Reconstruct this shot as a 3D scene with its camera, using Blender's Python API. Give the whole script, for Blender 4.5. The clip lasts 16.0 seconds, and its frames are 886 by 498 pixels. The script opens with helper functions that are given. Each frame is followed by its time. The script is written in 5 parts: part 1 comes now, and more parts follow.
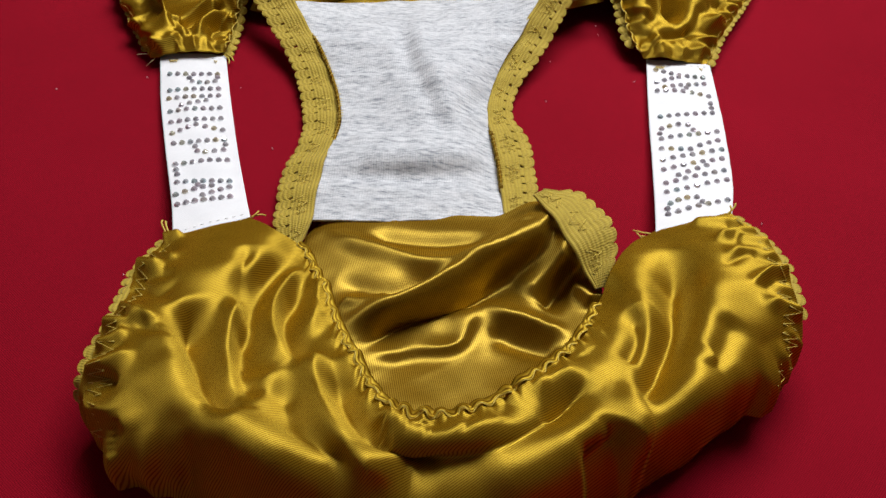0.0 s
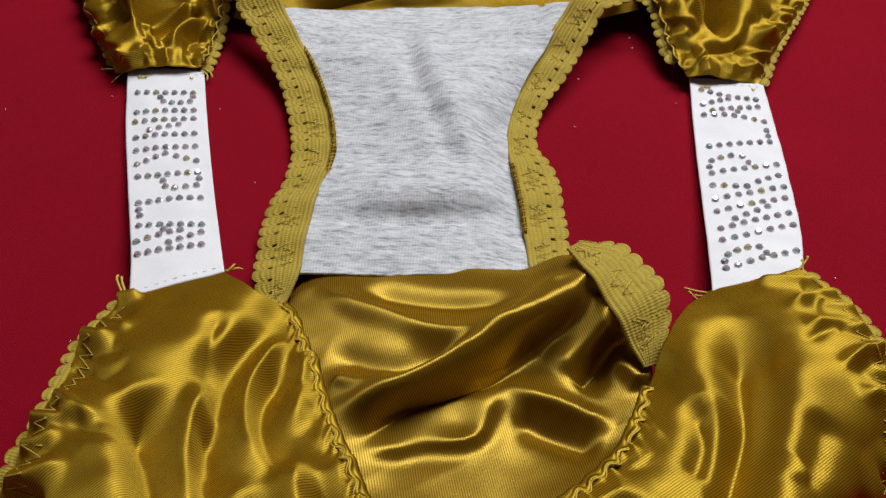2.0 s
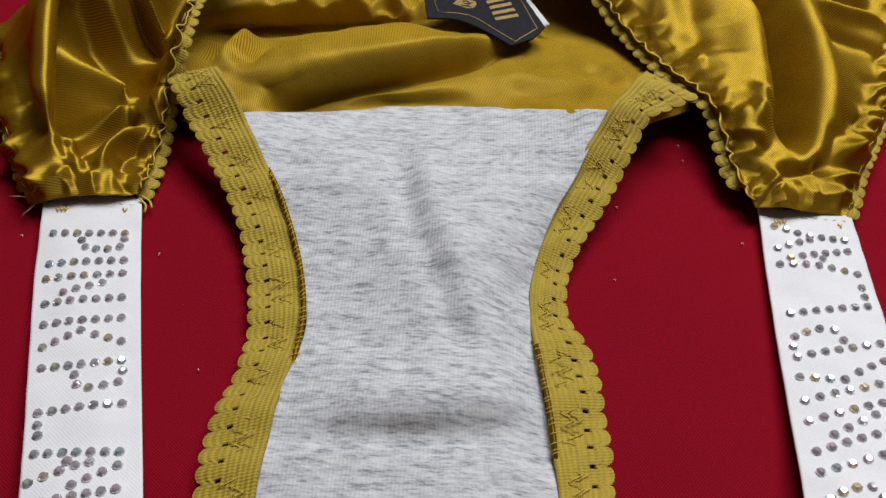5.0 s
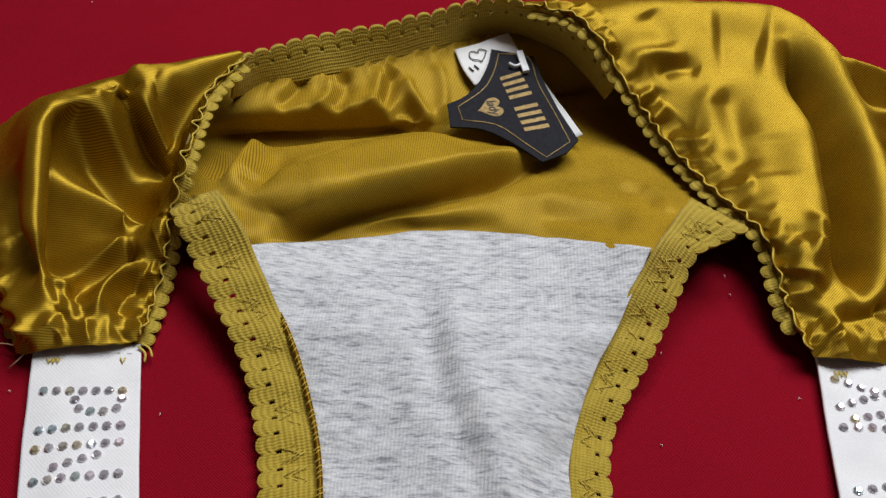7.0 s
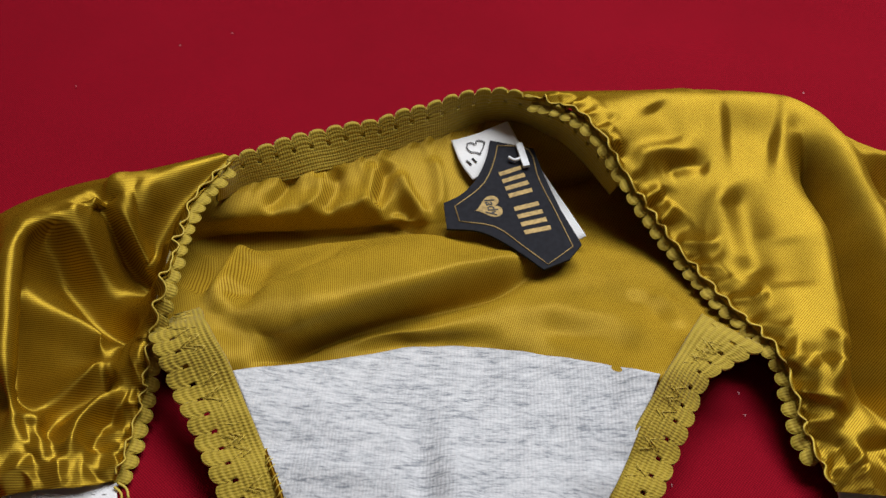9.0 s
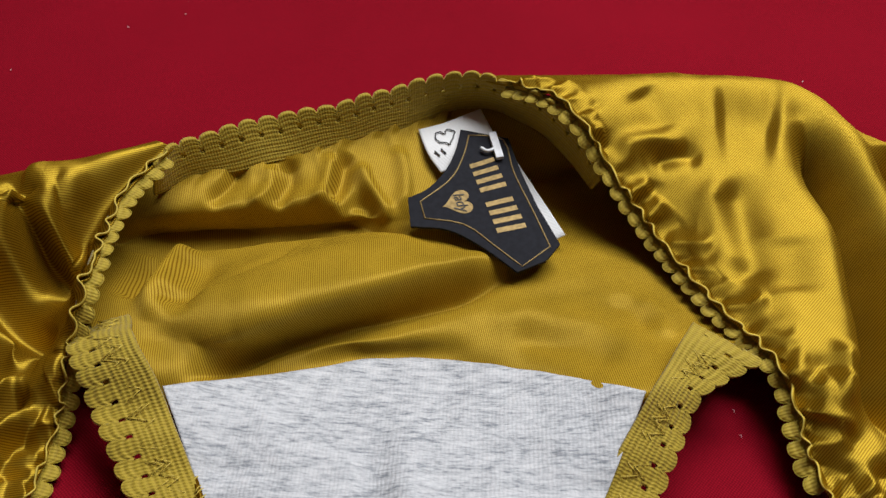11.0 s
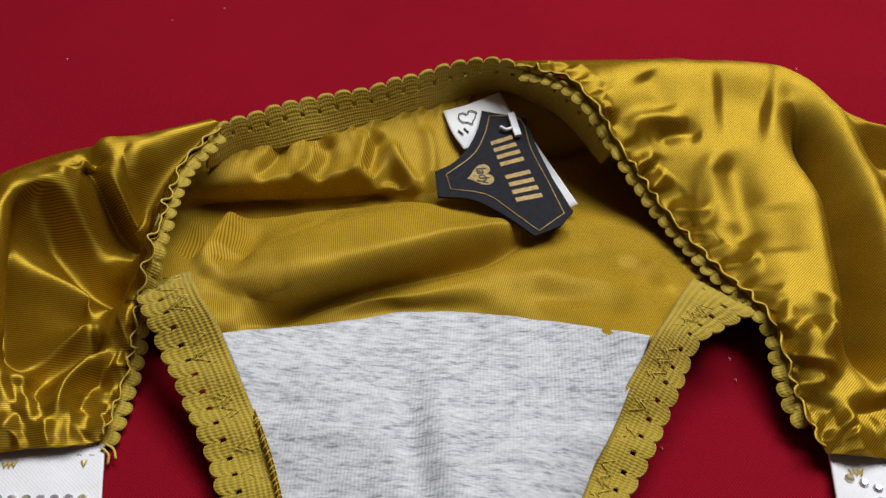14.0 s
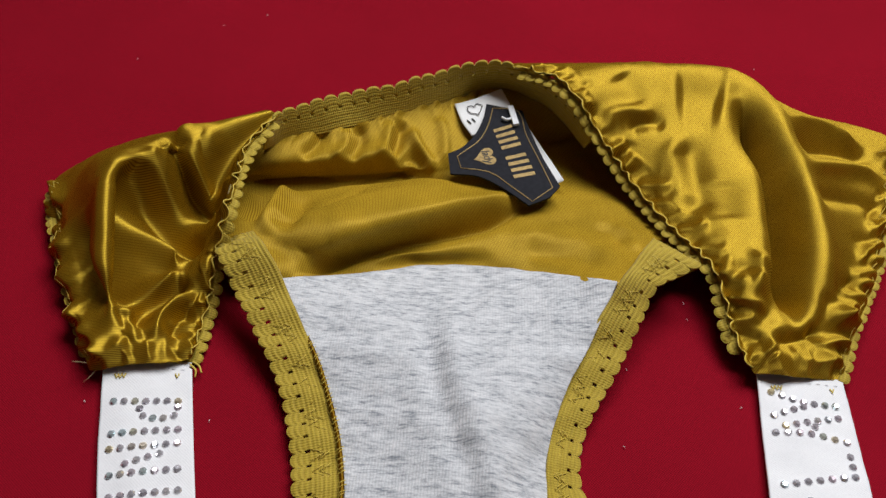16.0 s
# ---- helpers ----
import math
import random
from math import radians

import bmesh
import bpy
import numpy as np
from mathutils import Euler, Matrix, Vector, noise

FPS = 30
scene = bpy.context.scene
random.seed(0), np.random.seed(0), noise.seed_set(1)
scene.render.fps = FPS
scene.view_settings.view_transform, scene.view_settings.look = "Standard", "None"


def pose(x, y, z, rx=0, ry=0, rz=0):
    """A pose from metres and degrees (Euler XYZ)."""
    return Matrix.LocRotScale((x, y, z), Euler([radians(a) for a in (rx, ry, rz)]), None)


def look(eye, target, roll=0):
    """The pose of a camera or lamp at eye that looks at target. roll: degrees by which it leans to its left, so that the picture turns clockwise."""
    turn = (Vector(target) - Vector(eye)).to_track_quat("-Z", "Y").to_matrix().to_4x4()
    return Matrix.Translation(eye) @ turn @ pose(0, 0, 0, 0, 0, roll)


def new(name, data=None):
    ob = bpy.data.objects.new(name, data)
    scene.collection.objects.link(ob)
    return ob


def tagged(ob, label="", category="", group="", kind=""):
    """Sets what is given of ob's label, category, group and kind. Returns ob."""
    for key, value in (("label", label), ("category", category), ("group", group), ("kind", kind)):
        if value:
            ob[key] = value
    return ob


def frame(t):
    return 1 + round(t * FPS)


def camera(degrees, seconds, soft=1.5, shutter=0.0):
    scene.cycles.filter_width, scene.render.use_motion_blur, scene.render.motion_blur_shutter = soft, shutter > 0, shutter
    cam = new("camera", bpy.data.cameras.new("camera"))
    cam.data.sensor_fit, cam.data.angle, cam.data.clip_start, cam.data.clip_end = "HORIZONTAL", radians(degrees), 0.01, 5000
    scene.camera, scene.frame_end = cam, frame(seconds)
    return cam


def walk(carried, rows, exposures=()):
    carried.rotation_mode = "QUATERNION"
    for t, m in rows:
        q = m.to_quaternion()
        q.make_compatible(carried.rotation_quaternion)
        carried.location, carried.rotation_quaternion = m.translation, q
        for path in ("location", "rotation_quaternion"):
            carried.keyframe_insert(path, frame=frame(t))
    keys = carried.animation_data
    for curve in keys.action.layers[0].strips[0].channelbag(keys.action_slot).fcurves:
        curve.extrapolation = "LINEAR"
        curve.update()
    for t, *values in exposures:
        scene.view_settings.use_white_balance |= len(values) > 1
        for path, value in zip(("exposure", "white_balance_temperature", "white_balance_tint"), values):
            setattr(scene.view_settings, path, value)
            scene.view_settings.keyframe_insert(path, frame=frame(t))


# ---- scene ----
cam = camera(53.0, 16.0)
PATH = [
    (0, (0.045, -0.002, 0.265), (0.018, 1.365, -1.195), 2.6),
    (0.5, (0.044, 0.009, 0.256), (0.015, 1.378, -1.202), 2.7),
    (1, (0.039, 0.025, 0.248), (0.007, 1.393, -1.211), 2.7),
    (1.5, (0.044, 0.039, 0.242), (0.015, 1.407, -1.217), 2.9),
    (2, (0.039, 0.054, 0.235), (0.008, 1.419, -1.226), 2.8),
    (2.5, (0.036, 0.069, 0.228), (0.01, 1.432, -1.235), 3.0),
    (3, (0.035, 0.085, 0.222), (0.007, 1.446, -1.242), 3.0),
    (3.5, (0.033, 0.104, 0.216), (0.003, 1.463, -1.251), 3.0),
    (3.7, (0.031, 0.113, 0.218), (0.006, 1.465, -1.255), 3.2),
    (5.8, (0.033, 0.181, 0.222), (0.004, 1.517, -1.265), 3.2),
    (6, (0.031, 0.187, 0.224), (0.011, 1.527, -1.261), 3.5),
    (6.5, (0.023, 0.201, 0.226), (0.001, 1.544, -1.256), 3.6),
    (7, (0.02, 0.21, 0.231), (-0.01, 1.553, -1.251), 3.4),
    (7.5, (0.021, 0.221, 0.233), (-0.009, 1.569, -1.245), 3.2),
    (8, (0.02, 0.234, 0.239), (-0.017, 1.583, -1.236), 2.9),
    (8.5, (0.022, 0.246, 0.242), (-0.018, 1.601, -1.229), 2.7),
    (9, (0.021, 0.247, 0.242), (-0.027, 1.608, -1.223), 2.4),
    (9.5, (0.03, 0.256, 0.239), (-0.014, 1.618, -1.224), 2.5),
    (9.7, (0.03, 0.257, 0.235), (-0.003, 1.623, -1.226), 3.1),
    (12, (0.028, 0.276, 0.217), (0.004, 1.636, -1.249), 3.2),
    (12.5, (0.029, 0.271, 0.22), (-0.01, 1.639, -1.239), 2.7),
    (13, (0.027, 0.264, 0.233), (-0.011, 1.624, -1.233), 2.6),
    (13.5, (0.03, 0.251, 0.242), (-0.008, 1.623, -1.213), 2.7),
    (14, (0.024, 0.239, 0.233), (-0.018, 1.604, -1.229), 2.7),
    (14.5, (0.025, 0.222, 0.234), (-0.022, 1.575, -1.238), 2.7),
    (15, (0.023, 0.206, 0.246), (-0.014, 1.557, -1.229), 3.1),
    (15.5, (0.022, 0.198, 0.269), (-0.024, 1.545, -1.209), 2.7),
    (16, (0.023, 0.181, 0.279), (-0.026, 1.532, -1.195), 2.8),
]
walk(cam, [(t, look(eye, target, roll)) for t, eye, target, roll in PATH],
     [(0.0, 0.33), (1.5, 0.13), (3.0, -0.02), (6.0, -0.08), (9.5, 0.03), (16.0, 0.02)])

# ---- light ----
from mathutils.bvhtree import BVHTree

world = bpy.data.worlds.new("room_air")
scene.world = world
world.use_nodes = True
world.node_tree.nodes["Background"].inputs["Color"].default_value = (0.9, 0.95, 1.0, 1)
world.node_tree.nodes["Background"].inputs["Strength"].default_value = 0.085


def area_lamp(name, eye, target, sx, sy, watts, colour):
    data = bpy.data.lights.new(name, "AREA")
    data.shape, data.size, data.size_y, data.energy, data.color = "RECTANGLE", sx, sy, watts, colour
    ob = new(name, data)
    ob.matrix_world = look(eye, target)
    return ob


area_lamp("ceiling_light", (0.26, 0.76, 0.98), (0.04, 0.3, 0), 0.85, 0.50, 15.4, (0.96, 0.98, 1.0))


# ---- materials ----
def node_material(name):
    mat = bpy.data.materials.new(name)
    mat.use_nodes = True
    return mat, mat.node_tree.nodes, mat.node_tree.links, mat.node_tree.nodes["Principled BSDF"]


def ramp(nodes, stops):
    r = nodes.new("ShaderNodeValToRGB")
    while len(r.color_ramp.elements) < len(stops):
        r.color_ramp.elements.new(0.5)
    for e, (at, c) in zip(r.color_ramp.elements, stops):
        e.position, e.color = at, (*c, 1)
    return r


def noise_node(nodes, links, vector, scale, detail=3.0, rough=0.55):
    n = nodes.new("ShaderNodeTexNoise")
    n.inputs["Scale"].default_value, n.inputs["Detail"].default_value, n.inputs["Roughness"].default_value = scale, detail, rough
    if vector is not None:
        links.new(vector, n.inputs["Vector"])
    return n


def mapped(nodes, links, output, turn=0.0, scale=(1, 1, 1)):
    tc = nodes.new("ShaderNodeTexCoord")
    m = nodes.new("ShaderNodeMapping")
    m.inputs["Rotation"].default_value = (0, 0, radians(turn))
    m.inputs["Scale"].default_value = scale
    links.new(tc.outputs[output], m.inputs["Vector"])
    return m.outputs["Vector"]


def bump(nodes, links, height, strength, distance, before=None):
    b = nodes.new("ShaderNodeBump")
    b.inputs["Strength"].default_value, b.inputs["Distance"].default_value = strength, distance
    links.new(height, b.inputs["Height"])
    if before is not None:
        links.new(before, b.inputs["Normal"])
    return b.outputs["Normal"]


def satin(name, body, sheen, roughness, turn, rib=0.2, pitch=0.0009, shine=0.6, stretch=0.5, twist=0.0):
    """Woven satin: a brown-gold body under long glossy floats that stretch its highlights; UVs are in metres."""
    mat, nodes, links, bsdf = node_material(name)
    nodes.remove(bsdf)
    uv = mapped(nodes, links, "UV", turn)
    cloudy = noise_node(nodes, links, uv, 60, 4)
    w = nodes.new("ShaderNodeTexWave")
    w.wave_type, w.bands_direction, w.wave_profile = "BANDS", "X", "SIN"
    w.inputs["Scale"].default_value = 2 * math.pi / pitch / 20
    w.inputs["Distortion"].default_value, w.inputs["Detail Scale"].default_value = 0.5, 0.4
    links.new(uv, w.inputs["Vector"])
    grooves = ramp(nodes, [(0.0, (0.42, 0.33, 0.26)), (0.6, (1, 1, 1))])
    links.new(w.outputs["Fac"], grooves.inputs["Fac"])

    def dyed(colour):
        r = ramp(nodes, [(0.3, tuple(c * 0.88 for c in colour)), (0.7, tuple(c * 1.12 for c in colour))])
        links.new(cloudy.outputs["Fac"], r.inputs["Fac"])
        mix = nodes.new("ShaderNodeMix")
        mix.data_type, mix.blend_type = "RGBA", "MULTIPLY"
        mix.inputs[0].default_value = rib
        links.new(r.outputs["Color"], mix.inputs[6])
        links.new(grooves.outputs["Color"], mix.inputs[7])
        return mix.outputs[2]

    fine = noise_node(nodes, links, uv, 1300, 2)
    nrm = bump(nodes, links, w.outputs["Fac"], 0.10 * rib, 0.00025)
    nrm = bump(nodes, links, fine.outputs["Fac"], 0.16, 0.0003, nrm)
    dull = nodes.new("ShaderNodeBsdfDiffuse")
    glossy = nodes.new("ShaderNodeBsdfAnisotropic")
    links.new(dyed(body), dull.inputs["Color"])
    links.new(dyed(sheen), glossy.inputs["Color"])
    glossy.inputs["Roughness"].default_value, glossy.inputs["Anisotropy"].default_value = roughness, stretch
    glossy.inputs["Rotation"].default_value = twist
    tan = nodes.new("ShaderNodeTangent")
    tan.direction_type = "UV_MAP"
    links.new(tan.outputs["Tangent"], glossy.inputs["Tangent"])
    both = nodes.new("ShaderNodeMixShader")
    both.inputs[0].default_value = shine
    for k, shader in enumerate((dull, glossy)):
        links.new(nrm, shader.inputs["Normal"])
        links.new(shader.outputs[0], both.inputs[1 + k])
    links.new(both.outputs[0], nodes["Material Output"].inputs["Surface"])
    return mat


def heather(name):
    """Heathered grey jersey: short horizontal flecks over pale grey, with a fine vertical knit."""
    mat, nodes, links, bsdf = node_material(name)
    uv = mapped(nodes, links, "Object", 0)
    flecks = noise_node(nodes, links, mapped(nodes, links, "Object", 2, (360, 1600, 60)), 1.0, 5, 0.65)
    blot = noise_node(nodes, links, mapped(nodes, links, "Object", -3, (125, 560, 30)), 1.0, 4, 0.6)
    r = ramp(nodes, [(0.37, (0.215, 0.23, 0.255)), (0.49, (0.50, 0.51, 0.53)), (0.60, (0.64, 0.645, 0.66))])
    mixv = nodes.new("ShaderNodeMix")
    mixv.data_type = "FLOAT"
    mixv.inputs[0].default_value = 0.42
    links.new(flecks.outputs["Fac"], mixv.inputs[2])
    links.new(blot.outputs["Fac"], mixv.inputs[3])
    links.new(mixv.outputs[0], r.inputs["Fac"])
    links.new(r.outputs["Color"], bsdf.inputs["Base Color"])
    w = nodes.new("ShaderNodeTexWave")
    w.bands_direction = "X"
    w.inputs["Scale"].default_value = 2 * math.pi / 0.0011 / 20
    w.inputs["Distortion"].default_value, w.inputs["Detail Scale"].default_value = 3.0, 1.0
    links.new(uv, w.inputs["Vector"])
    nrm = bump(nodes, links, w.outputs["Fac"], 0.2, 0.0004)
    nrm = bump(nodes, links, noise_node(nodes, links, uv, 1500, 2).outputs["Fac"], 0.4, 0.0004, nrm)
    links.new(nrm, bsdf.inputs["Normal"])
    bsdf.inputs["Roughness"].default_value = 0.9
    bsdf.inputs["Sheen Weight"].default_value = 0.2
    return mat


def elastic(name, low, high):
    """Ribbed knitted elastic: ribs along its length, stitches across them."""
    mat, nodes, links, bsdf = node_material(name)
    uv = mapped(nodes, links, "UV", 0)
    n = noise_node(nodes, links, uv, 420, 4, 0.7)
    r = ramp(nodes, [(0.3, low), (0.7, high)])
    links.new(n.outputs["Fac"], r.inputs["Fac"])
    ribs = nodes.new("ShaderNodeTexWave")
    ribs.bands_direction = "Y"
    ribs.inputs["Scale"].default_value = 2 * math.pi / 0.0017 / 20
    ribs.inputs["Distortion"].default_value = 0.4
    links.new(uv, ribs.inputs["Vector"])
    knit = nodes.new("ShaderNodeTexWave")
    knit.bands_direction = "X"
    knit.inputs["Scale"].default_value = 2 * math.pi / 0.0009 / 20
    knit.inputs["Distortion"].default_value = 1.5
    links.new(uv, knit.inputs["Vector"])
    mix = nodes.new("ShaderNodeMix")
    mix.data_type, mix.blend_type = "RGBA", "MULTIPLY"
    mix.inputs[0].default_value = 0.5
    r2 = ramp(nodes, [(0.0, (0.72, 0.68, 0.62)), (0.5, (1, 1, 1))])
    links.new(ribs.outputs["Fac"], r2.inputs["Fac"])
    links.new(r.outputs["Color"], mix.inputs[6])
    links.new(r2.outputs["Color"], mix.inputs[7])
    links.new(mix.outputs[2], bsdf.inputs["Base Color"])
    nrm = bump(nodes, links, ribs.outputs["Fac"], 0.4, 0.0005)
    nrm = bump(nodes, links, knit.outputs["Fac"], 0.35, 0.0004, nrm)
    nrm = bump(nodes, links, n.outputs["Fac"], 0.4, 0.0005, nrm)
    links.new(nrm, bsdf.inputs["Normal"])
    bsdf.inputs["Roughness"].default_value = 0.75
    bsdf.inputs["Sheen Weight"].default_value = 0.15
    return mat


def woven(name, low, high, weave, rough=0.85, depth=0.0004, output="Object", sheen=0.1, blot=9.0, gloss=0.2, threads=0.0):
    """Plain woven cloth: two crossing thread directions and faint blotches."""
    mat, nodes, links, bsdf = node_material(name)
    n = noise_node(nodes, links, mapped(nodes, links, output), blot, 5, 0.6)
    fine = noise_node(nodes, links, mapped(nodes, links, output), 1.2 / weave, 2, 0.6)
    r = ramp(nodes, [(0.3, low), (0.7, high)])
    mixv = nodes.new("ShaderNodeMix")
    mixv.data_type = "FLOAT"
    mixv.inputs[0].default_value = 0.45
    links.new(n.outputs["Fac"], mixv.inputs[2])
    links.new(fine.outputs["Fac"], mixv.inputs[3])
    links.new(mixv.outputs[0], r.inputs["Fac"])
    tint, nrm = r.outputs["Color"], None
    for turn in (38, -52):
        w = nodes.new("ShaderNodeTexWave")
        w.inputs["Scale"].default_value = 2 * math.pi / weave / 20
        w.inputs["Distortion"].default_value = 2.5
        links.new(mapped(nodes, links, output, turn), w.inputs["Vector"])
        nrm = bump(nodes, links, w.outputs["Fac"], 0.16, depth, nrm)
        if threads:
            shade = ramp(nodes, [(0.1, (0.45, 0.45, 0.45)), (0.7, (1, 1, 1))])
            links.new(w.outputs["Fac"], shade.inputs["Fac"])
            mix = nodes.new("ShaderNodeMix")
            mix.data_type, mix.blend_type = "RGBA", "MULTIPLY"
            mix.inputs[0].default_value = threads
            links.new(tint, mix.inputs[6])
            links.new(shade.outputs["Color"], mix.inputs[7])
            tint = mix.outputs[2]
    links.new(tint, bsdf.inputs["Base Color"])
    nrm = bump(nodes, links, fine.outputs["Fac"], 0.3, depth, nrm)
    links.new(nrm, bsdf.inputs["Normal"])
    bsdf.inputs["Roughness"].default_value = rough
    bsdf.inputs["Sheen Weight"].default_value = sheen
    bsdf.inputs["Specular IOR Level"].default_value = gloss
    return mat


def plain(name, colour, rough=0.5, metallic=0.0, vary=0.12, scale=300.0):
    mat, nodes, links, bsdf = node_material(name)
    n = noise_node(nodes, links, mapped(nodes, links, "Object"), scale, 4)
    r = ramp(nodes, [(0.3, tuple(c * (1 - vary) for c in colour)), (0.7, tuple(min(1, c * (1 + vary)) for c in colour))])
    links.new(n.outputs["Fac"], r.inputs["Fac"])
    links.new(r.outputs["Color"], bsdf.inputs["Base Color"])
    links.new(bump(nodes, links, n.outputs["Fac"], 0.2, 0.0002), bsdf.inputs["Normal"])
    bsdf.inputs["Roughness"].default_value, bsdf.inputs["Metallic"].default_value = rough, metallic
    return mat


def crystal(name):
    """Foil-backed cut glass with a faint rainbow coating that differs from stone to stone."""
    mat, nodes, links, bsdf = node_material(name)
    info = nodes.new("ShaderNodeObjectInfo")
    r = ramp(nodes, [(0.0, (0.62, 0.60, 0.64)), (0.35, (0.85, 0.84, 0.87)), (0.6, (0.78, 0.68, 0.74)), (0.78, (0.68, 0.84, 0.86)), (0.9, (0.95, 0.82, 0.5)), (1.0, (0.95, 0.95, 0.98))])
    links.new(info.outputs["Random"], r.inputs["Fac"])
    # Reflections inside the cut glass, painted into the base colour cell by cell
    cell = nodes.new("ShaderNodeTexVoronoi")
    cell.inputs["Scale"].default_value = 750
    links.new(nodes.new("ShaderNodeTexCoord").outputs["Object"], cell.inputs["Vector"])
    add = nodes.new("ShaderNodeVectorMath")
    add.operation = "ADD"
    links.new(cell.outputs["Color"], add.inputs[0])
    links.new(info.outputs["Random"], add.inputs[1])
    wrap = nodes.new("ShaderNodeVectorMath")
    wrap.operation = "FRACTION"
    links.new(add.outputs["Vector"], wrap.inputs[0])
    facet_reflections = ramp(nodes, [(0.15, (0.4, 0.38, 0.41)), (0.45, (0.85, 0.85, 0.87)), (0.8, (1, 1, 1))])
    links.new(wrap.outputs["Vector"], facet_reflections.inputs["Fac"])
    mix = nodes.new("ShaderNodeMix")
    mix.data_type, mix.blend_type = "RGBA", "MULTIPLY"
    mix.inputs[0].default_value = 1.0
    links.new(r.outputs["Color"], mix.inputs[6])
    links.new(facet_reflections.outputs["Color"], mix.inputs[7])
    links.new(mix.outputs[2], bsdf.inputs["Base Color"])
    bsdf.inputs["Metallic"].default_value, bsdf.inputs["Roughness"].default_value = 0.62, 0.1
    bsdf.inputs["Coat Weight"].default_value = 0.6
    return mat


SATIN = satin("gold_satin", (0.29, 0.155, 0.008), (0.57, 0.405, 0.045), 0.54, 90, 0.95, 0.00065, 0.56, twist=0.25)
SATIN_CROSS = satin("gold_satin_cross_grain", (0.29, 0.155, 0.008), (0.57, 0.405, 0.045), 0.54, 90, 0.95, 0.00065, 0.56)
SATIN_BACK = satin("gold_satin_reverse", (0.47, 0.30, 0.024), (0.46, 0.335, 0.07), 0.60, 90, 0.95, 0.0006, 0.22)
SATIN_FRONT = satin("gold_satin_shiny_reverse", (0.29, 0.15, 0.008), (0.60, 0.43, 0.07), 0.51, 90, 0.95, 0.0007, 0.58)
JERSEY = heather("heather_grey_jersey")
LACE = elastic("gold_elastic", (0.36, 0.25, 0.012), (0.46, 0.33, 0.022))
THREAD = plain("gold_thread", (0.58, 0.43, 0.06), 0.6)
LACE_EDGE = plain("gold_picot", (0.40, 0.285, 0.02), 0.7, 0, 0.2, 900)
PALE_THREAD = plain("pale_thread", (0.62, 0.45, 0.25), 0.7)
RED = woven("red_cloth", (0.25, 0.0032, 0.0128), (0.33, 0.0049, 0.0183), 0.0007, 0.9, 0.0006, sheen=0.0, gloss=0.06, threads=0.55)
RIBBON = woven("white_elastic", (0.70, 0.70, 0.72), (0.80, 0.80, 0.81), 0.0008, 0.8, 0.0002, blot=60)
LABEL = woven("white_satin_label", (0.68, 0.68, 0.68), (0.80, 0.80, 0.79), 0.0009, 0.45, 0.0002, blot=60)
CARD = plain("black_card", (0.013, 0.0135, 0.018), 0.8, 0, 0.25, 500)
CARD.node_tree.nodes["Principled BSDF"].inputs["Specular IOR Level"].default_value = 0.2
GOLD_FOIL = plain("gold_foil", (0.30, 0.205, 0.075), 0.5, 0.5, 0.3, 700)
INK = plain("black_ink", (0.03, 0.03, 0.03), 0.6)
PLASTIC = plain("clear_white_plastic", (0.75, 0.76, 0.78), 0.3)
LINT = plain("white_lint", (0.8, 0.74, 0.72), 0.9)
STONE = crystal("cut_crystal")
PAINT = plain("wall_paint", (0.58, 0.57, 0.56), 0.9, 0, 0.05, 3)
PAINT_DARK = plain("ceiling_paint", (0.78, 0.78, 0.77), 0.9, 0, 0.05, 3)


# ---- helpers for cloth ----
def mesh_part(name, verts, faces, material, parent, uvs=None, label="", thickness=0.0, smooth=True):
    me = bpy.data.meshes.new(name)
    me.from_pydata([tuple(v) for v in verts], [], faces)
    if uvs is not None:
        layer = me.uv_layers.new(name="UVMap")
        loops = np.zeros(len(me.loops), dtype=np.int32)
        me.loops.foreach_get("vertex_index", loops)
        layer.data.foreach_set("uv", np.asarray(uvs, dtype=np.float32)[loops].ravel())
    if smooth:
        me.polygons.foreach_set("use_smooth", [True] * len(me.polygons))
    me.materials.append(material)
    me.update()
    ob = new(name, me)
    if parent is not None:
        ob.parent = parent
        ob.matrix_parent_inverse = parent.matrix_basis.inverted()
    if thickness:
        mod = ob.modifiers.new("thickness", "SOLIDIFY")
        mod.thickness, mod.offset = thickness, -1
    if label:
        ob["label"] = label
    return ob


def curve(points, n):
    """n points evenly along a smooth curve through the given ones."""
    p = np.asarray(points, float)
    q = np.vstack([2 * p[0] - p[1], p, 2 * p[-1] - p[-2]])
    s = np.linspace(0, len(p) - 1, max(200, 20 * len(p)))
    i = np.minimum(s.astype(int), len(p) - 2)
    t = (s - i)[:, None]
    a, b, c, d = q[i], q[i + 1], q[i + 2], q[i + 3]
    fine = 0.5 * (2 * b + (c - a) * t + (2 * a - 5 * b + 4 * c - d) * t**2 + (3 * b - a - 3 * c + d) * t**3)
    if n is None:
        return fine
    run = np.r_[0, np.cumsum(np.linalg.norm(np.diff(fine, axis=0), axis=1))]
    at = np.linspace(0, run[-1], n)
    return np.stack([np.interp(at, run, fine[:, k]) for k in range(p.shape[1])], 1)


